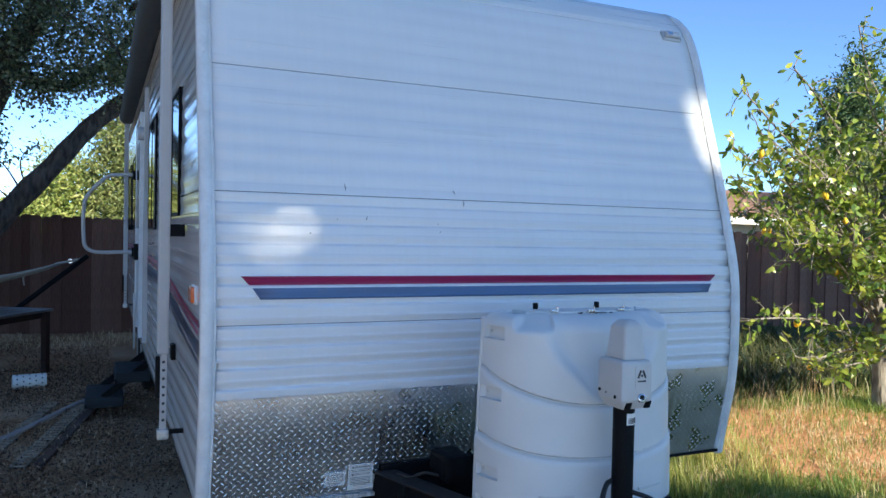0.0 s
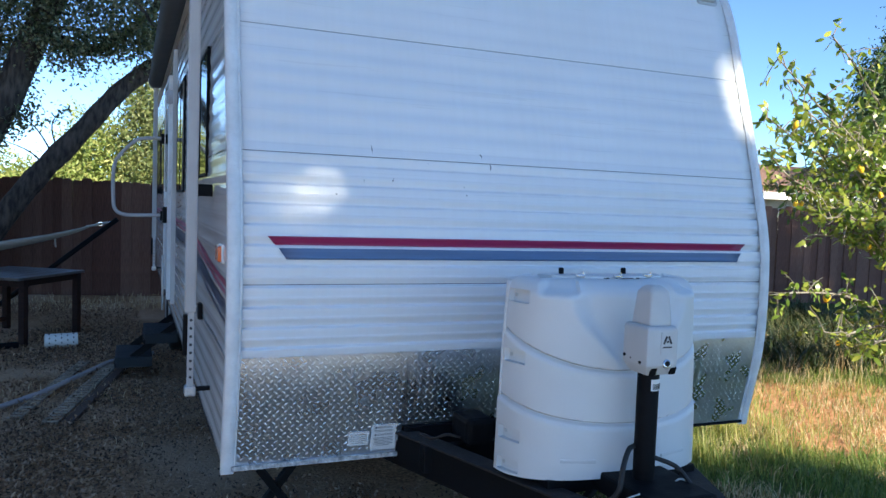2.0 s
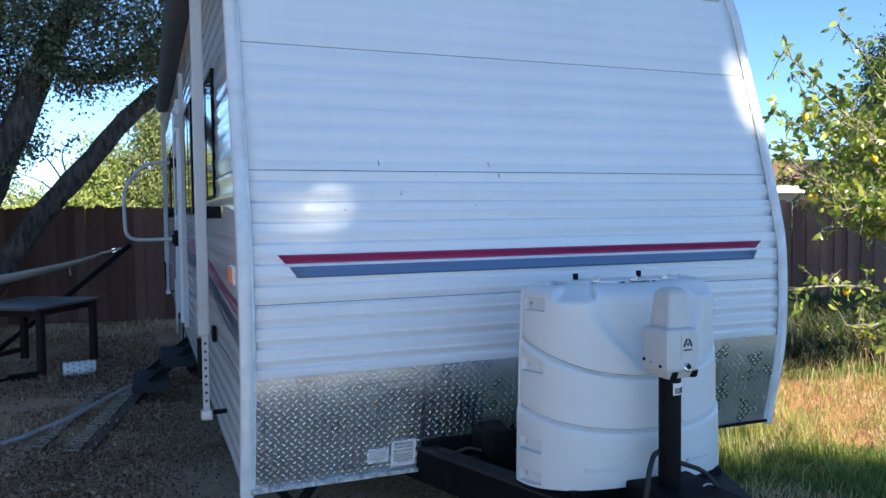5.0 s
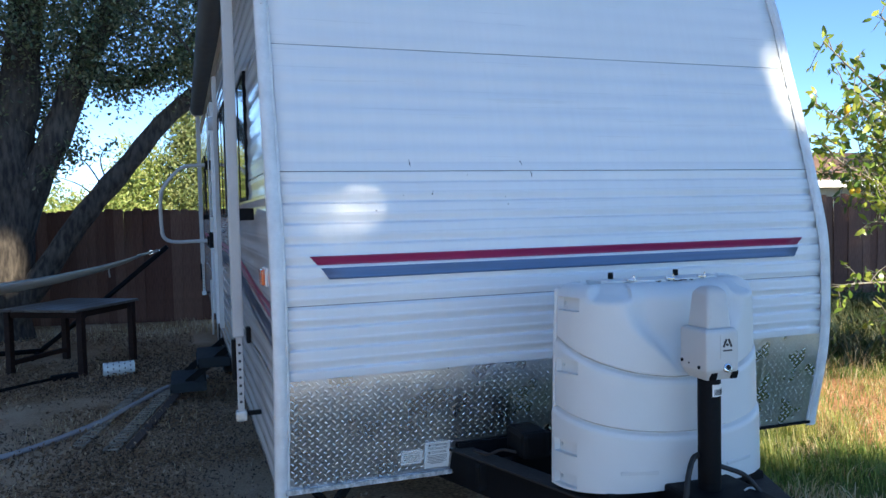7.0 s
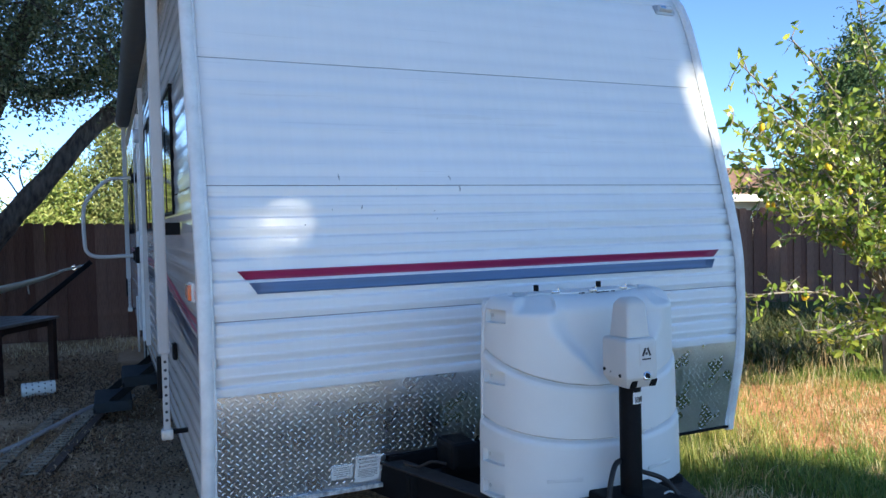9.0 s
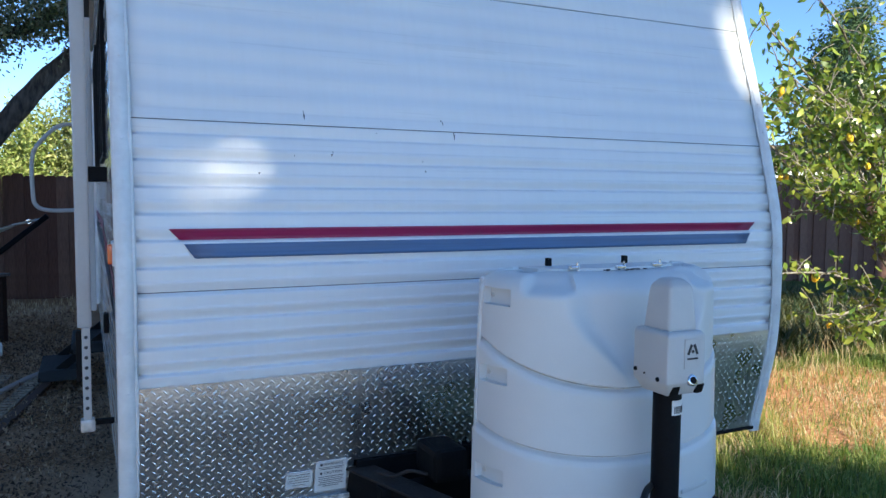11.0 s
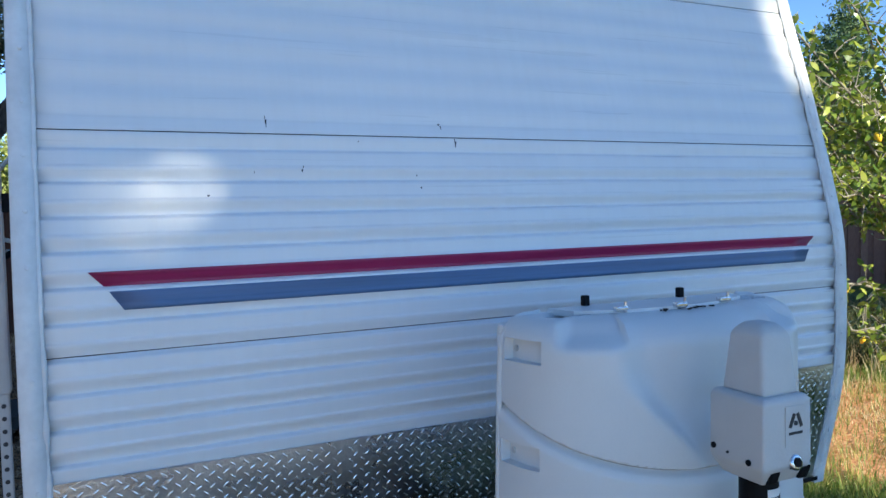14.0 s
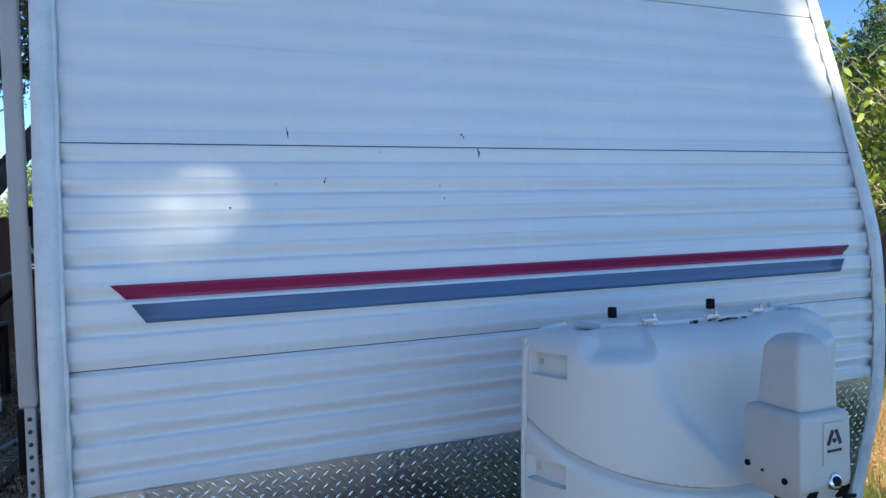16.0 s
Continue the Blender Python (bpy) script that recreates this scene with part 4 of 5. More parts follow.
limb("limb", [(-2.65, 9.05, 0.1), (-2.10, 9.05, 0.92), (-1.55, 9.05, 1.72), (-0.98, 9.05, 2.40), (-0.45, 9.05, 3.05), (0.10, 9.0, 3.50), (0.95, 8.9, 4.1), (1.9, 8.8, 4.9)], 0.175, 0.085, OAKBARK, oak, 14, 0.16)
limb("limb", [(-1.45, 9.0, 3.75), (-1.15, 8.95, 3.55), (-0.75, 8.9, 3.55), (-0.3, 8.85, 3.9), (0.2, 8.8, 4.5)], 0.11, 0.04, OAKBARK, oak, 10)
limb("limb", [(-2.45, 9.2, 2.9), (-3.2, 9.1, 4.0), (-4.2, 9.0, 4.9), (-5.2, 8.8, 5.4)], 0.22, 0.07, OAKBARK, oak, 12, 0.2)
for q in range(34):
    s = Vector((R.uniform(-3.6, 0.9), R.uniform(8.2, 9.3), R.uniform(3.6, 5.4)))
    e = s + Vector((R.uniform(-0.9, 0.9), R.uniform(-0.8, 0.6), R.uniform(-0.4, 0.9)))
    limb("branch", [s, (s + e) / 2 + Vector((0, 0, 0.15)), e], R.uniform(0.015, 0.045), 0.006, OAKBARK, oak, 6)
for pts in ([(-1.30, 9.03, 2.05), (-1.50, 8.95, 2.40), (-1.75, 8.9, 2.62)], [(-1.42, 9.0, 1.95), (-1.62, 8.9, 2.12), (-1.95, 8.85, 2.25)], [(-1.25, 9.0, 2.1), (-1.32, 8.9, 2.45), (-1.22, 8.9, 2.68)]):
    limb("twig", pts, 0.014, 0.005, OAKBARK, oak, 6)
crown_spots = clumps(R, [(-4.6, 9.0, 4.9, 1.5, 1.4, 1.5), (-3.2, 9.3, 5.4, 1.5, 1.6, 1.6), (-3.4, 8.9, 4.0, 0.9, 1.0, 0.8), (-1.9, 8.9, 5.0, 1.3, 1.4, 1.1),
                          (-0.9, 9.1, 5.2, 1.3, 1.4, 1.3), (-0.75, 8.9, 4.25, 0.9, 1.1, 0.75), (0.35, 9.0, 4.35, 0.9, 1.2, 0.95), (0.7, 9.2, 5.6, 1.4, 1.6, 1.4), (1.9, 9.0, 5.0, 1.1, 1.3, 1.2),
                          (-2.2, 9.2, 6.9, 2.4, 2.2, 1.3), (0.2, 9.0, 7.0, 1.9, 1.8, 1.0),
                          (-2.9, 8.6, 3.75, 0.9, 0.8, 0.6), (-1.3, 8.5, 4.0, 1.0, 0.8, 0.5), (-0.3, 8.6, 4.05, 0.8, 0.8, 0.5), (-4.0, 8.7, 3.2, 0.9, 0.9, 0.7), (-2.1, 8.3, 4.5, 1.1, 0.7, 0.7), (-2.05, 9.6, 2.95, 0.45, 0.4, 0.6), (-1.15, 8.6, 3.7, 0.75, 0.6, 0.38), (-0.3, 8.6, 3.75, 0.7, 0.6, 0.42), (-3.0, 9.0, 3.0, 0.7, 0.7, 0.6)], 128000, 46, 0.17, 0.15)
leaf_cloud("crown", crown_spots, 0.058, OAKLEAF, oak, R, 0.3, 0.5, oval=True)
sprig = clumps(R, [(-1.75, 8.9, 2.55, 0.38, 0.2, 0.22), (-1.95, 8.85, 2.25, 0.25, 0.2, 0.14), (-1.25, 8.9, 2.62, 0.18, 0.15, 0.14)], 330, 11, 0.07, 0.0)
extra = clumps(R, [(-1.98, 9.6, 3.2, 0.35, 0.3, 0.8), (-1.0, 8.7, 3.45, 0.6, 0.4, 0.22), (-0.2, 8.6, 3.6, 0.5, 0.4, 0.25), (-2.0, 9.7, 4.0, 0.5, 0.3, 0.5)], 7000, 30, 0.12, 0.0)
leaf_cloud("leaf_spray", extra, 0.058, OAKLEAF, oak, R, 0.3, 0.5, oval=True)
leaf_cloud("leaf_spray", sprig, 0.075, OAKLEAF, oak, R, oval=True)
# sunlight on this spray is put into its brighter leaf colour
leaf_cloud("leaf_spray", clumps(R, [(-0.12, 8.7, 3.85, 0.3, 0.2, 0.28)], 700, 20, 0.08, 0.0), 0.075, SHRUB, oak, R, label="oak leaves coloured yellow-green for sunlight")

# the lemon tree east of the trailer
lemon = group("lemon_tree", "lemon tree with glossy yellow-green leaves and ripe fruit", "tree")
R = np.random.default_rng(5)
LX, LY = 6.75, 2.35
limb("trunk", [(LX, LY, -0.05), (LX - 0.03, LY, 0.35), (LX - 0.08, LY - 0.02, 0.65), (LX - 0.10, LY, 1.1), (LX - 0.05, LY, 1.7), (LX, LY, 2.3)], 0.085, 0.035, LEMONBARK, lemon, 12)
TIPS = [((4.42, 2.0, 0.96), 0.60, 1), ((4.80, 1.7, 0.70), 0.60, 1), ((5.25, 1.6, 0.62), 0.6, 1), ((4.36, 2.0, 2.15), 1.0, 2), ((4.32, 1.95, 2.38), 1.1, 2), ((4.45, 2.0, 2.86), 1.2, 1), ((4.66, 2.0, 2.52), 1.2, 2), ((5.0, 2.0, 2.62), 1.3, 2), ((4.95, 2.1, 1.85), 0.9, 1), ((4.98, 1.9, 1.60), 0.8, 1),
        ((4.95, 1.8, 2.35), 1.2, 2), ((5.05, 2.2, 2.0), 1.1, 2), ((5.3, 1.6, 1.65), 0.9, 2), ((5.4, 2.4, 1.45), 0.8, 1), ((5.45, 2.0, 2.75), 1.5, 2), ((5.02, 2.0, 3.10), 1.6, 1), ((5.8, 2.0, 3.55), 1.7, 1), ((5.75, 1.9, 3.10), 1.6, 2), ((5.5, 2.3, 2.45), 1.3, 3),
        ((5.55, 1.6, 1.30), 0.8, 3), ((5.75, 1.5, 1.8), 1.0, 4), ((5.9, 1.7, 2.4), 1.4, 4), ((6.1, 1.6, 3.0), 1.7, 3), ((6.3, 1.5, 2.0), 1.2, 4), ((6.2, 1.4, 1.4), 0.9, 4), ((5.7, 1.3, 1.05), 0.7, 3),
        ((6.7, 1.6, 2.5), 1.4, 4), ((6.9, 1.6, 1.7), 1.1, 4), ((7.3, 2.2, 2.2), 1.3, 4), ((6.6, 2.1, 3.5), 1.8, 3), ((7.3, 1.9, 3.0), 1.6, 3), ((6.9, 1.5, 1.1), 0.7, 3), ((5.35, 2.9, 1.9), 1.1, 3), ((5.9, 3.1, 2.6), 1.4, 3), ((5.6, 1.9, 0.85), 0.6, 2), ((6.3, 1.2, 0.95), 0.6, 3)]
spots, hang, twig_v, twig_f = [], [], [], []
for (tx, ty, tz), z0, dense in TIPS:
    tip = Vector((tx, ty, tz))
    root = Vector((LX - 0.08, LY, z0))
    mid = root.lerp(tip, 0.5) + Vector((0, 0, 0.16 if tz > z0 + 0.3 else 0.02)) + Vector(R.normal(size=3) * 0.06)
    path = curve_pts([root, root.lerp(mid, 0.5) + Vector(R.normal(size=3) * 0.03), mid, mid.lerp(tip, 0.5) + Vector(R.normal(size=3) * 0.04), tip], 6)
    limb("branch", path[::2] + [path[-1]], 0.017, 0.004, LEMONBARK, lemon, 7)
    for p in path[8:]:
        for _ in range(max(1, dense - (tx > 5.3))):
            d = Vector(R.normal(size=3))
            d.z += 0.15
            d = d.normalized() * R.uniform(0.10, 0.30)
            tv, tf = tube_mesh([p, p + d * 0.5 + Vector((0, 0, 0.02)), p + d], [0.005, 0.004, 0.0025], 4, False)
            twig_f += [tuple(q + len(twig_v) for q in fc) for fc in tf]
            twig_v += tv
            for u in R.uniform(0.15, 1.1, 7):
                spots.append(p + d * u + Vector(R.normal(size=3) * 0.02))
            if R.random() < 0.10:
                hang.append(p + d + Vector((0, 0, -0.05)))
twigs = mesh_ob("twig", twig_v, twig_f, LEMONBARK, True)
twigs.parent = lemon
tagged(twigs, kind="stuff")
leaf_cloud("crown", spots, 0.084, LEMONLEAF, lemon, R, 0.45, 0.41, oval=True)
fr = bmesh.new()
bmesh.ops.create_uvsphere(fr, u_segments=12, v_segments=9, radius=0.032)
for v in fr.verts:
    v.co.z *= 1.25 + 0.25 * smooth(0.022, 0.032, abs(v.co.z))
fruit = part("lemon", fr, LEMONSKIN, lemon, "ripe yellow lemon", True)
fruit.matrix_local = pose(*hang[0], 20)
for p in hang[1:14]:
    o = fruit.copy()
    scene.collection.objects.link(o)
    o.matrix_local = pose(*p, R.uniform(-30, 30), R.uniform(-30, 30)) @ Matrix.Scale(R.uniform(0.55, 0.85), 4)


def far_tree(name, label, blobs, count, size, material, seed, trunk, spread=0.25, category="tree"):
    rng = np.random.default_rng(seed)
    ob = group(name, label, category)
    limb("trunk", [(trunk[0], trunk[1], -0.1), (trunk[0] + 0.1, trunk[1], trunk[2] * 0.5), (trunk[0], trunk[1], trunk[2])], 0.16, 0.06, OAKBARK, ob, 8)
    leaf_cloud("crown", clumps(rng, blobs, count, 40, spread, 0.3), size, material, ob, rng)
    return ob


far_tree("tree", "sunlit yellow-green shrubby tree beyond the fence", [(-3.7, 26.0, 0.95, 2.1, 1.9, 1.6), (-1.5, 25.6, 2.0, 1.2, 1.9, 2.2), (-2.4, 25.6, 1.2, 1.0, 1.6, 1.6), (-6.0, 26.5, 0.3, 2.1, 1.9, 1.6)], 52000, 0.17, SHRUB, 21, (-1.1, 26.0, 1.8))
far_tree("tree", "dense olive-green conifer beyond the fence", [(0.25, 24.6, 2.4, 1.0, 1.4, 2.6), (0.15, 24.8, 4.5, 0.7, 1.0, 1.1), (2.4, 25.5, 2.2, 2.0, 2.0, 2.5)], 52000, 0.16, DARKTREE, 22, (0.4, 25.5, 3.4))
far_tree("tree", "distant green trees behind the fence", [(-8.6, 34, 0.4, 4.0, 2.2, 2.0), (-14.5, 35, 1.2, 5.0, 2.4, 2.8), (-21, 35, 1.5, 4.6, 2.4, 3.4)], 30000, 0.34, SHRUB, 23, (-9, 34, 1.4), 0.45)
far_tree("tree", "tall slender blue-green tree behind the house", [(27.0, 18.6, 3.8, 1.4, 1.3, 3.0), (27.0, 18.6, 6.6, 1.15, 1.1, 1.9), (27.3, 18.5, 8.3, 0.55, 0.55, 1.2)], 26000, 0.20, BLUEGREEN, 24, (27.0, 18.6, 7.0), 0.3)
far_tree("tree", "dark green garden tree behind the fence", [(20.5, 13.5, 3.0, 1.7, 1.5, 1.8), (23.0, 14.0, 2.8, 1.8, 1.6, 2.0)], 11000, 0.18, DARKTREE, 25, (21.5, 13.8, 2.6), 0.3)

# unseen shade trees added behind the camera, whose crowns stand between the sun and the trailer's nose
AWAY = SUN_TO / -SUN_TO.y


def up_sun(x, z, k):
    """A place k metres up the sun's way from a spot on the nose."""
    return Vector((x, 0.2, z)) + AWAY * k


def shade_tree(name, blobs, k, seed, count, gaps=(), leaf=0.20):
    rng = np.random.default_rng(seed)
    ob = group(name, "unseen leafy tree added to cast shade", "tree")
    balls = []
    for x, z, r in blobs:
        c = up_sun(x, z, k)
        balls.append((c.x, c.y, c.z, r, r * 0.6, r))
    s = clumps(rng, balls, count, 30, 0.16, 0.0)
    leaf_cloud("crown", s, leaf, OAKLEAF, ob, rng, 0.3, 0.7, openings=[(up_sun(x, z, 0), r) for x, z, r in gaps])
    c = up_sun(blobs[0][0], blobs[0][1], k)
    limb("trunk", [(c.x, c.y, -0.1), (c.x + 0.1, c.y, c.z * 0.5), (c.x, c.y, c.z)], 0.22, 0.10, OAKBARK, ob, 12)
    return ob


# openings cut through the added crowns to shape the sun patches
LIGHT_GAPS = [(0.293, 1.573, 0.025), (0.165, 1.540, 0.021), (0.225, 1.490, 0.020), (0.440, 2.300, 0.010), (1.275, 2.318, 0.008),
              (2.52, 2.13, 0.15), (2.62, 2.14, 0.18), (2.40, 2.29, 0.02), (-0.58, 5.2, 0.38)]
shade_tree("shade_tree", [(0.55, 1.05, 1.98), (1.0, 3.7, 1.75), (-0.3, 3.0, 1.7), (2.4, 3.5, 1.0), (2.95, -0.95, 1.3), (2.80, -0.36, 0.80)], 16.0, 31, 150000, LIGHT_GAPS, 0.15)
shade_tree("shade_tree", [(-2.9, 1.6, 1.9), (-2.6, 4.4, 2.1), (-4.6, 3.0, 2.0), (-0.8, 5.2, 1.7), (1.2, 5.6, 1.5)], 17.0, 32, 70000, LIGHT_GAPS)
shade_tree("shade_tree", [(-0.6, 7.6, 2.0), (-3.0, 7.6, 2.2), (1.6, 7.9, 1.7), (-1.6, 9.6, 1.6)], 18.0, 34, 55000, LIGHT_GAPS)
shade_tree("shade_tree", [(11.5, 4.0, 1.9), (13.8, 3.9, 2.0), (9.6, 4.2, 1.1)], 17.0, 33, 16000)
# unseen oak, added to darken the side wall by closing off the west sky
far_tree("tree", "unseen dense oak added to block light from the west", [(-9.5, 1.5, 3.6, 2.6, 2.8, 3.2), (-9.8, 6.0, 4.2, 2.8, 3.0, 3.6), (-9.5, -3.5, 3.8, 2.6, 2.8, 3.2)], 16000, 0.26, OAKLEAF, 41, (-9.6, 2.0, 3.6), 0.3)

# ---- beyond the fence: a house ----
house = group("house", "low house with a brown shingle roof and white eaves", "house")
part("wall", span(14.5, 30.0, 14.0, 19.0, 0.0, 2.12, 0.0), STUCCO, house)
rv = [(14.0, 13.4, 2.14), (30.5, 13.4, 2.14), (30.5, 16.5, 3.16), (14.0, 16.5, 3.16), (30.5, 19.6, 2.14), (14.0, 19.6, 2.14)]
rv += [(x, y, z + 0.10) for x, y, z in rv]
rf = [(6, 7, 8, 9), (9, 8, 10, 11), (0, 3, 2, 1), (3, 5, 4, 2), (0, 1, 7, 6), (5, 11, 10, 4), (0, 6, 9, 3), (3, 9, 11, 5), (1, 2, 8, 7), (2, 4, 10, 8)]
roof = mesh_ob("roof", rv, rf, ROOFING)
roof.parent = house
part("eave", span(13.95, 30.55, 13.34, 13.40, 2.06, 2.26, 0.01), TRIM, house, "white eave board")

# ---- back yard things ----
table = group("outdoor_table", "dark-stained square wooden table on bare soil", "table")
TM = pose(-1.47, 6.585, -0.045, 0, 0, 58.5)
for k in range(6):
    part("top_board", box((1.06, 0.150, 0.028), TM @ pose(0, -0.395 + 0.158 * k, 0.736), 0.004), TABLETOP, table)
for sx in (-1, 1):
    part("apron", box((0.03, 0.80, 0.07), TM @ pose(sx * 0.43, 0, 0.686), 0.003), TABLEWOOD, table)
    part("apron", box((0.84, 0.03, 0.07), TM @ pose(0, sx * 0.40, 0.686), 0.003), TABLEWOOD, table)
    for sy in (-1, 1):
        part("leg", box((0.066, 0.066, 0.68), TM @ pose(sx * 0.425, sy * 0.44, 0.385), 0.006), TABLEWOOD, table)
part("stretcher", box((0.80, 0.05, 0.05), TM @ pose(0, 0.44, 0.16), 0.004), TABLEWOOD, table)

side_table = group("side_table", "small table with a pale worn top and dark legs", "table")
SM = pose(-2.22, 5.10, 0, 0, 0, 12)
part("tabletop", box((0.62, 0.50, 0.035), SM @ pose(0, 0, 0.735), 0.006), CANVAS, side_table)
for sx in (-1, 1):
    for sy in (-1, 1):
        part("leg", box((0.055, 0.055, 0.72), SM @ pose(sx * 0.27, sy * 0.21, 0.36), 0.005), TABLEWOOD, side_table)
part("leg_band", box((0.062, 0.062, 0.05), SM @ pose(0.27, -0.21, 0.26), 0.008), GREENPLASTIC, side_table, "green plastic tie")

stand = group("hammock_stand", "black steel hammock stand", "hammock stand")
tube("stand_arm", [(-1.95, 7.55, 0.06), (-1.2, 7.52, 0.66), (-0.47, 7.5, 1.27)], 0.030, BLACK, stand, 12)
tube("stand_base", [(-1.95, 7.55, 0.06), (-3.2, 7.5, 0.06), (-4.2, 7.45, 0.06)], 0.030, BLACK, stand, 12)
tube("stand_arm", [(-4.2, 7.45, 0.06), (-5.0, 7.42, 0.66), (-5.7, 7.4, 1.27)], 0.030, BLACK, stand, 12)
tube("stand_foot", [(-1.98, 7.15, 0.03), (-1.98, 7.95, 0.03)], 0.028, BLACK, stand, 10)
tube("stand_hook", curve_pts([(-0.49, 7.5, 1.25), (-0.54, 7.5, 1.235), (-0.58, 7.5, 1.225)], 5), 0.008, CHROME, stand, 8)

hammock = group("hammock", "pale canvas hammock hung from its stand", "hammock")
hv, hf = [], []
for i in range(41):
    u = i / 40
    x = -0.78 - 4.7 * u
    sag = 1.17 - 0.44 * math.sin(math.pi * u) ** 0.8
    hw = 0.03 + 0.20 * math.sin(math.pi * min(1, max(0, u))) ** 0.7
    for j in range(11):
        v = j / 10 * 2 - 1
        hv.append((x, 7.45 + hw * v, sag + 0.55 * hw * v * v + 0.006 * noise.noise((x * 6, v * 3, 0))))
hf = [(i * 11 + j, i * 11 + j + 1, (i + 1) * 11 + j + 1, (i + 1) * 11 + j) for i in range(40) for j in range(10)]
bed = mesh_ob("hammock_bed", hv, hf, CANVAS, True)
bed.modifiers.new("thick", "SOLIDIFY").thickness = 0.008
bed.parent = hammock
tube("hammock_rope", [(-0.58, 7.5, 1.225), (-0.70, 7.48, 1.195), (-0.82, 7.45, 1.17)], 0.014, CANVAS, hammock, 8)
part("hammock_ring", disc(0.03, 0.012, pose(-0.66, 7.49, 1.205, 90), 16, 0.004), CHROME, hammock)
tube("hammock_tie", [(-1.15, 7.43, 1.08), (-1.15, 7.42, 0.98), (-1.14, 7.42, 0.92)], 0.010, CANVAS, hammock, 6)

pipe = group("perforated_pipe", "short white perforated plastic pipe lying on the ground", "pipe")
PM = pose(-0.96, 5.86, 0.075, 0, 90, 8)
part("pipe_wall", disc(0.072, 0.30, PM, 28, 0.004), PVC, pipe, smooth=True)
part("pipe_cap", disc(0.058, 0.304, PM, 24), GALV, pipe)
for i in range(5):
    for k in range(9):
        a = radians(40 * k + 20 * (i % 2))
        part("pipe_hole", disc(0.008, 0.003, PM @ Matrix.Translation((0, 0, -0.11 + 0.055 * i)) @ Matrix.Rotation(a, 4, "Z") @ pose(0.0722, 0, 0, 0, 90), 8), INK, pipe)


def ramp_track(a, b, wide):
    """A slotted steel track lying on the soil: two rails with rungs."""
    a, b = Vector((*a, 0.012)), Vector((*b, 0.012))
    d = b - a
    m = Matrix.Translation(a) @ d.to_track_quat("X", "Z").to_matrix().to_4x4()
    ob = group("slotted_track", "rusty slotted steel track lying on the soil", "ramp track", "tracks beside the trailer")
    for s in (-1, 1):
        part("rail", box((d.length, 0.014, 0.016), m @ pose(d.length / 2, s * wide / 2, 0.002), 0.002), TRACK, ob)
    for k in range(int(d.length / 0.075)):
        part("rung", box((0.022, wide, 0.010), m @ pose(0.04 + 0.075 * k, 0, 0.010), 0.002), TRACK, ob)


ramp_track((-0.82, 3.00), (-0.46, 4.85), 0.10)
ramp_track((-1.05, 3.20), (-0.70, 5.05), 0.08)
plank = group("plank", "weathered plank lying beside the slotted track", "plank")
PLM = Matrix.Translation((-0.70, 3.0, 0.012)) @ pose(0, 0, 0, 0, 0, 79)
part("plank_board", box((1.9, 0.07, 0.03), PLM @ pose(0.95, 0, 0), 0.004), RAILWOOD, plank)

hose = group("water_hose", "grey water hose snaking over the soil", "hose")
tube("hose_line", curve_pts([(-3.2, 2.2, 0.02), (-2.3, 2.75, 0.02), (-1.5, 3.16, 0.02), (-1.0, 3.75, 0.03), (-0.7, 4.35, 0.04), (-0.45, 4.95, 0.03), (-0.1, 5.3, 0.02)], 10), 0.020, HOSE, hose, 10)

rake = group("garden_tool", "long-handled garden tool with a dark head lying on the soil", "tool")
tube("tool_handle", [(-2.0, 5.28, 0.05), (-1.72, 5.60, 0.045), (-1.58, 5.75, 0.04)], 0.016, BLACK, rake, 8)
part("tool_head", box((0.26, 0.07, 0.06), pose(-1.47, 5.83, 0.04, 0, 0, 20), 0.012), BLACK, rake)
part("tool_grip", disc(0.028, 0.05, pose(-2.0, 5.28, 0.05, 0, 90, 48), 12, 0.008), PVC, rake)

# ---- small growth and litter ----
R = np.random.default_rng(3)


def blades(name, xs, ys, hs, lean, width, material, label):
    k = len(xs)
    az = R.uniform(0, 2 * math.pi, k)
    dx, dy = np.cos(az), np.sin(az)
    ln = lean * R.uniform(0.2, 1.0, k) * hs
    zz = np.full(k, -0.02)
    v = np.stack([np.stack([xs - dy * width, ys + dx * width, zz], 1), np.stack([xs + dy * width, ys - dx * width, zz], 1),
                  np.stack([xs + dy * width * 0.7 + dx * ln * 0.35, ys - dx * width * 0.7 + dy * ln * 0.35, hs * 0.6], 1),
                  np.stack([xs - dy * width * 0.7 + dx * ln * 0.35, ys + dx * width * 0.7 + dy * ln * 0.35, hs * 0.6], 1),
                  np.stack([xs + dx * ln, ys + dy * ln, hs], 1)], 1).reshape(-1, 3)
    i = (np.arange(k) * 5)[:, None]
    f = np.concatenate([i + [[0, 1, 2]], i + [[0, 2, 3]], i + [[3, 2, 4]]], 1).reshape(-1, 3)
    me = bpy.data.meshes.new(name)
    me.vertices.add(len(v))
    me.vertices.foreach_set("co", v.ravel())
    me.loops.add(f.size)
    me.loops.foreach_set("vertex_index", f.ravel())
    me.polygons.add(len(f))
    me.polygons.foreach_set("loop_start", np.arange(0, f.size, 3))
    me.update(calc_edges=True)
    me.materials.append(material)
    return tagged(new(name, me), label, "grass", kind="stuff")


def patchy(x, y, s=0.55, o=0.0):
    return np.array([noise.noise((a * s + o, b * s, 4.0)) for a, b in zip(x, y)])


gx, gy = R.uniform(1.9, 9.5, 170000), R.uniform(-1.0, 5.6, 170000)
pt = patchy(gx, gy) + R.normal(size=len(gx)) * 0.10
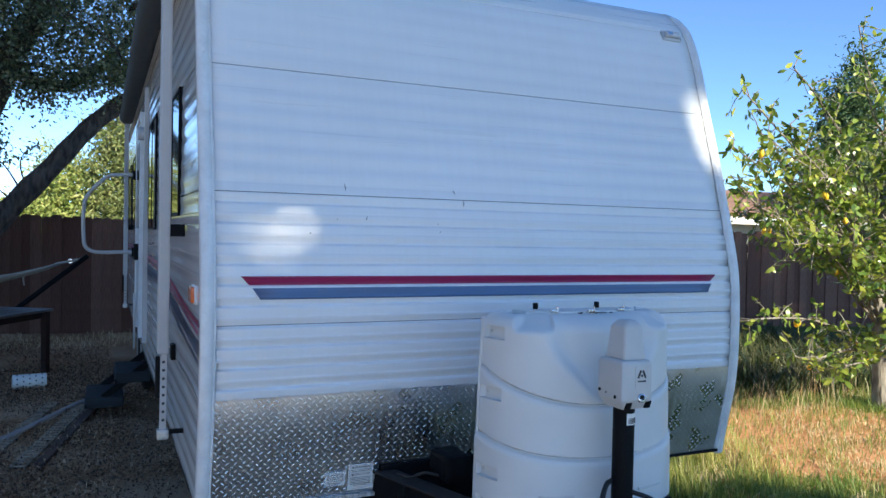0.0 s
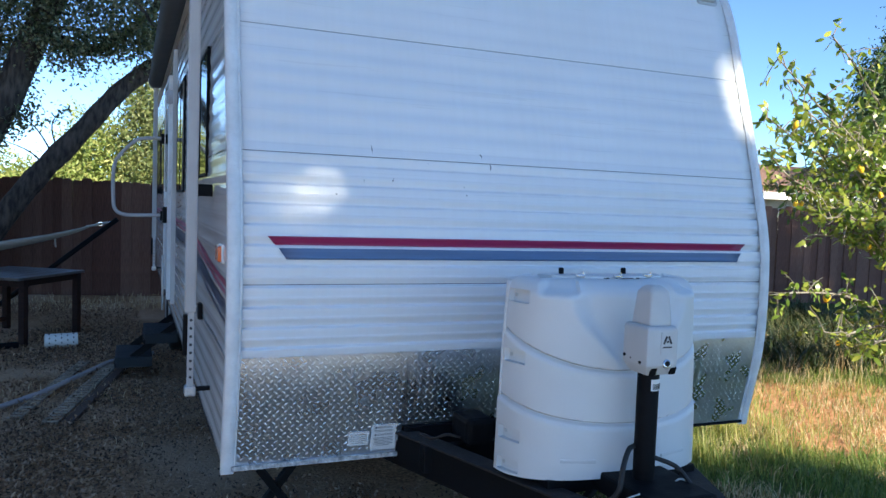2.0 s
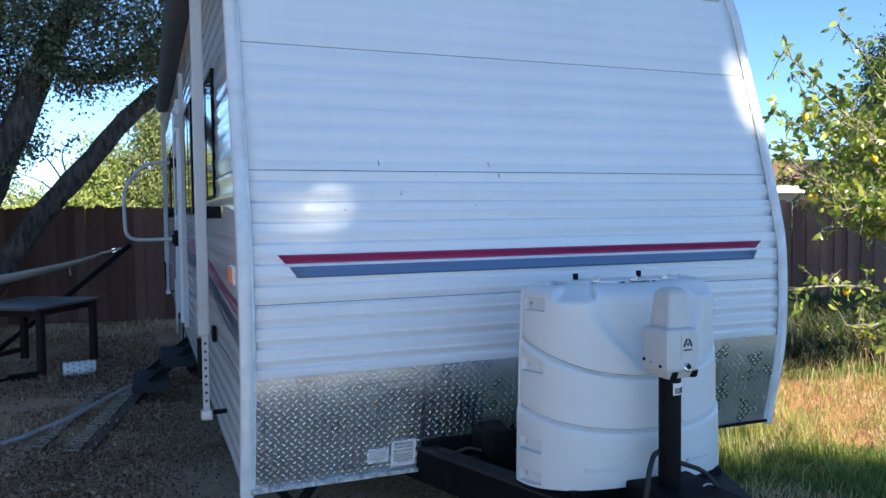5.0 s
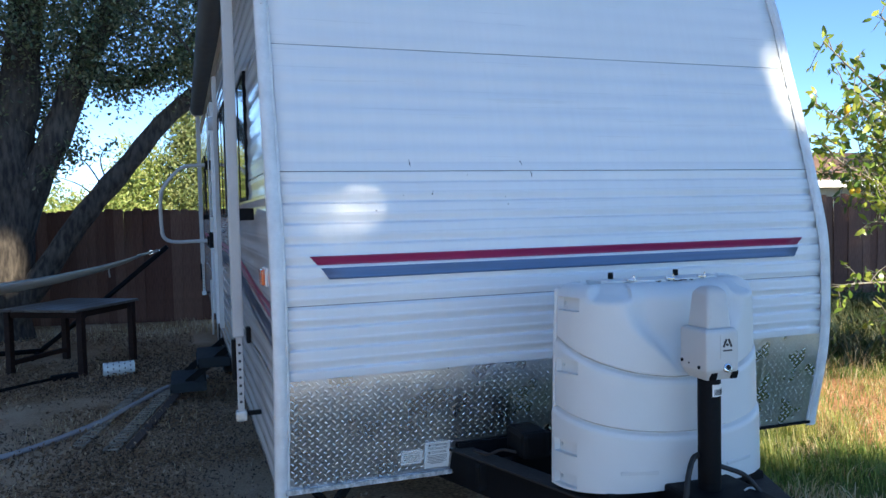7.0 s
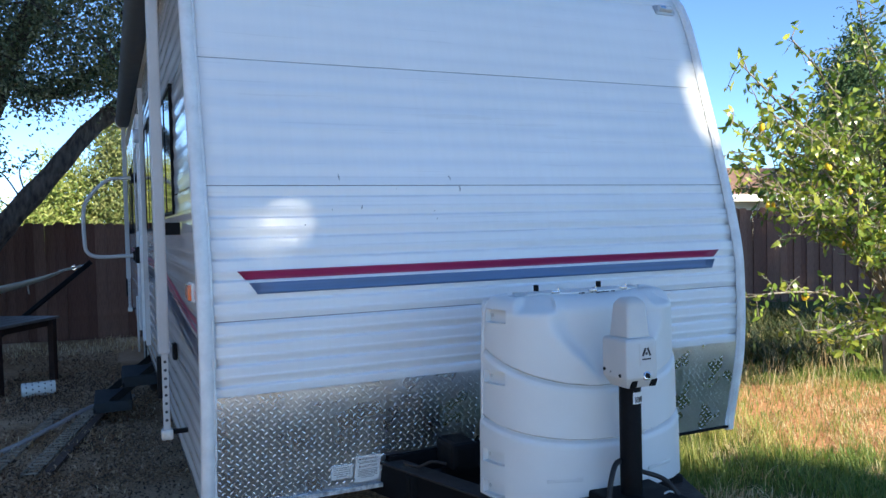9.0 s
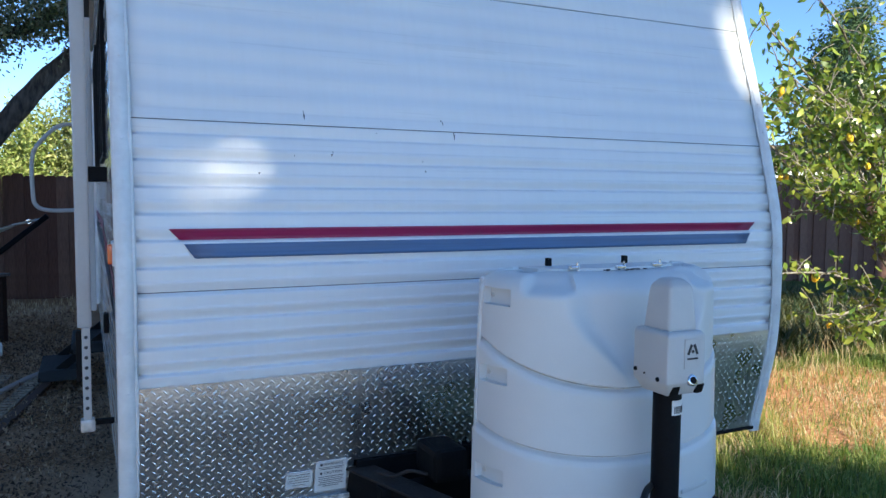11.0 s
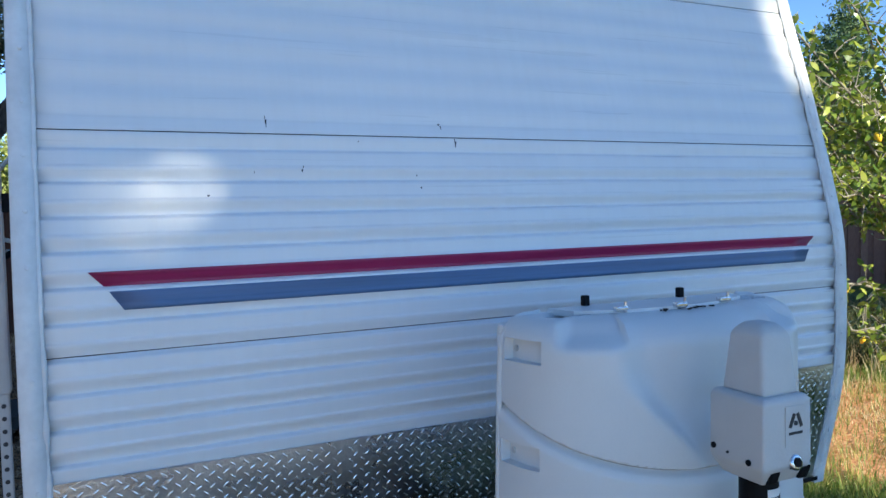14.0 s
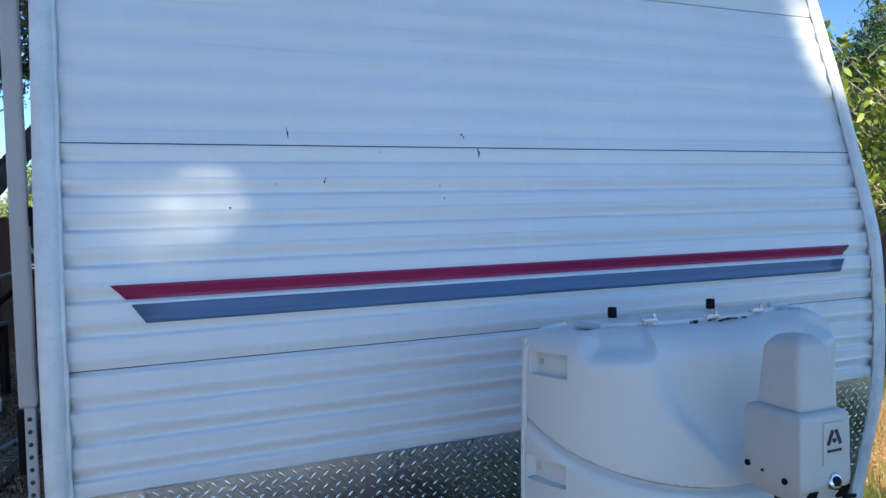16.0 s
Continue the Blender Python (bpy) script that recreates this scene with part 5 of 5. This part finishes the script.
dryc = (np.exp(-((gx - 5.4) / 1.7) ** 2 - ((gy - 1.55) / 1.15) ** 2) + 0.35 * patchy(gx, gy, 1.6, 3.0) > 0.32)
green = (pt < 0.25) & ~(dryc & (R.random(len(gx)) < 0.86)) & (gx > 2.0 + 0.25 * np.sin(gy * 3))
dry = ~green & (R.random(len(gx)) < 0.10 + 0.42 * (patchy(gx, gy, 2.4, 7.0) > 0.05))
blades("lawn_grass", gx[green], gy[green], R.uniform(0.03, 0.10, green.sum()), 1.5, 0.0027, GRASS, "green lawn grass with bare patches")
blades("dry_grass", gx[dry], gy[dry], R.uniform(0.012, 0.06, dry.sum()), 2.8, 0.0026, HAY, "dry straw-coloured grass")


def tufts(count, x0, x1, y0, y1, per, wide):
    """Ground spots in clumps."""
    cx, cy = R.uniform(x0, x1, count), R.uniform(y0, y1, count)
    return np.repeat(cx, per) + R.normal(size=count * per) * wide, np.repeat(cy, per) + R.normal(size=count * per) * wide


tx, ty = tufts(80, 2.6, 4.3, 1.0, 3.2, 45, 0.06)
blades("grass_tufts", tx, ty, R.uniform(0.06, 0.20, len(tx)), 1.2, 0.0022, GOLDGRASS, "yellow-green grass tufts beside the trailer")
tx, ty = tufts(80, 3.8, 8.5, 0.4, 3.0, 36, 0.07)
blades("grass_tufts", tx, ty, R.uniform(0.03, 0.13, len(tx)), 1.8, 0.0022, GOLDGRASS, "yellow-green grass tufts on worn soil")
tx, ty = tufts(130, 4.2, 9.0, 2.3, 4.6, 16, 0.10)
blades("tall_weeds", tx, ty, R.uniform(0.08, 0.32, len(tx)), 1.3, 0.0020, HAY, "tall dry weeds under the lemon tree")
# dense dark blades: the shade under the lemon tree put into their colour
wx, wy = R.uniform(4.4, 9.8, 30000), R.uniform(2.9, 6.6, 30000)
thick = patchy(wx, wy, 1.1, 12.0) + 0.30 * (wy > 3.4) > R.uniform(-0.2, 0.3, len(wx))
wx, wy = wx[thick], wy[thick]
blades("shaded_weeds", wx, wy, R.uniform(0.05, 0.34, len(wx)), 1.3, 0.012, SHADED_WEED, "tall green weeds coloured dark for the lemon tree's shade")
lx, ly = R.uniform(-6, 1.5, 9000), R.uniform(6.0, 10.0, 9000)
keep = patchy(lx, ly, 0.7) + 0.12 * (ly > 8.5) > 0.05
blades("dry_grass", lx[keep], ly[keep], R.uniform(0.02, 0.07, keep.sum()), 2.2, 0.004, HAY, "thin dry grass by the fence")
lx, ly = R.uniform(-2.6, -0.2, 2600), R.uniform(1.2, 6.0, 2600)
keep = patchy(lx, ly, 0.9) > 0.15
blades("dry_grass", lx[keep], ly[keep], R.uniform(0.02, 0.07, keep.sum()), 1.6, 0.003, HAY, "thin dry grass on the soil")

k = 70000
mx, my = R.uniform(-1.9, 2.2, k), R.uniform(-0.9, 7.0, k)
keep = (patchy(mx, my, 0.8, 9.0) + 0.45 - 0.35 * np.abs(mx + 0.2) > R.uniform(-0.1, 0.5, k))
mx, my = mx[keep], my[keep]
chips = np.stack([mx, my, R.uniform(0.0, 0.025, len(mx))], 1)
mulch = leaf_cloud("mulch", chips, 0.027, CHIP, None, R, 0.0, 0.45, "dark wood-chip mulch and fallen leaves")
tagged(mulch, category="mulch")
k = 60000
mx, my = R.uniform(-5.0, -0.2, k), R.uniform(-0.6, 9.2, k)
keep = patchy(mx, my, 0.9, 5.0) + 0.5 * patchy(mx, my, 3.0, 2.0) + 0.12 > R.uniform(-0.25, 0.4, k)
litter = leaf_cloud("leaf_litter", np.stack([mx, my, R.uniform(0.004, 0.02, k)], 1)[keep], 0.036, LITTER, None, R, 0.0, 0.5, "dry brown leaf litter on the soil")
tagged(litter, category="leaf litter")

# ---- back fence, board by board ----
fence = group("wooden_fence", "weathered brown wooden board fence with dog-eared tops", "fence")
FM = Matrix.Translation((0, 10.05, 0)) @ pose(0, 0, 0, 0, 0, -11.0)


def board_mesh(h, w=0.1505, t=0.018, ear=0.028):
    me = bpy.data.meshes.new("board")
    o = [(-w / 2, -0.02), (w / 2, -0.02), (w / 2, h - ear), (w / 2 - ear, h), (-w / 2 + ear, h), (-w / 2, h - ear)]
    me.from_pydata([(x, -t / 2, z) for x, z in o] + [(x, t / 2, z) for x, z in o], [],
                   [tuple(range(6)), tuple(range(11, 5, -1))] + [(i, i + 6, (i + 1) % 6 + 6, (i + 1) % 6) for i in range(6)])
    me.materials.append(FENCE)
    return me


kinds = [board_mesh(1.755 + 0.012 * i) for i in range(4)]
for i in range(280):
    b = new("board", kinds[random.randrange(4)])
    b.parent = fence
    b.matrix_local = FM @ pose(-13.5 + 0.1425 * i + random.uniform(-0.0012, 0.0012), 0.019 * (i % 2) + random.uniform(-0.003, 0.003), random.uniform(-0.012, 0.008), random.uniform(-0.5, 0.5), random.uniform(-0.08, 0.08), random.uniform(-0.8, 0.8))
for z in (0.35, 1.45):
    part("fence_rail", box((40.0, 0.04, 0.09), FM @ pose(6.4, 0.056, z), 0.003), RAILWOOD, fence)
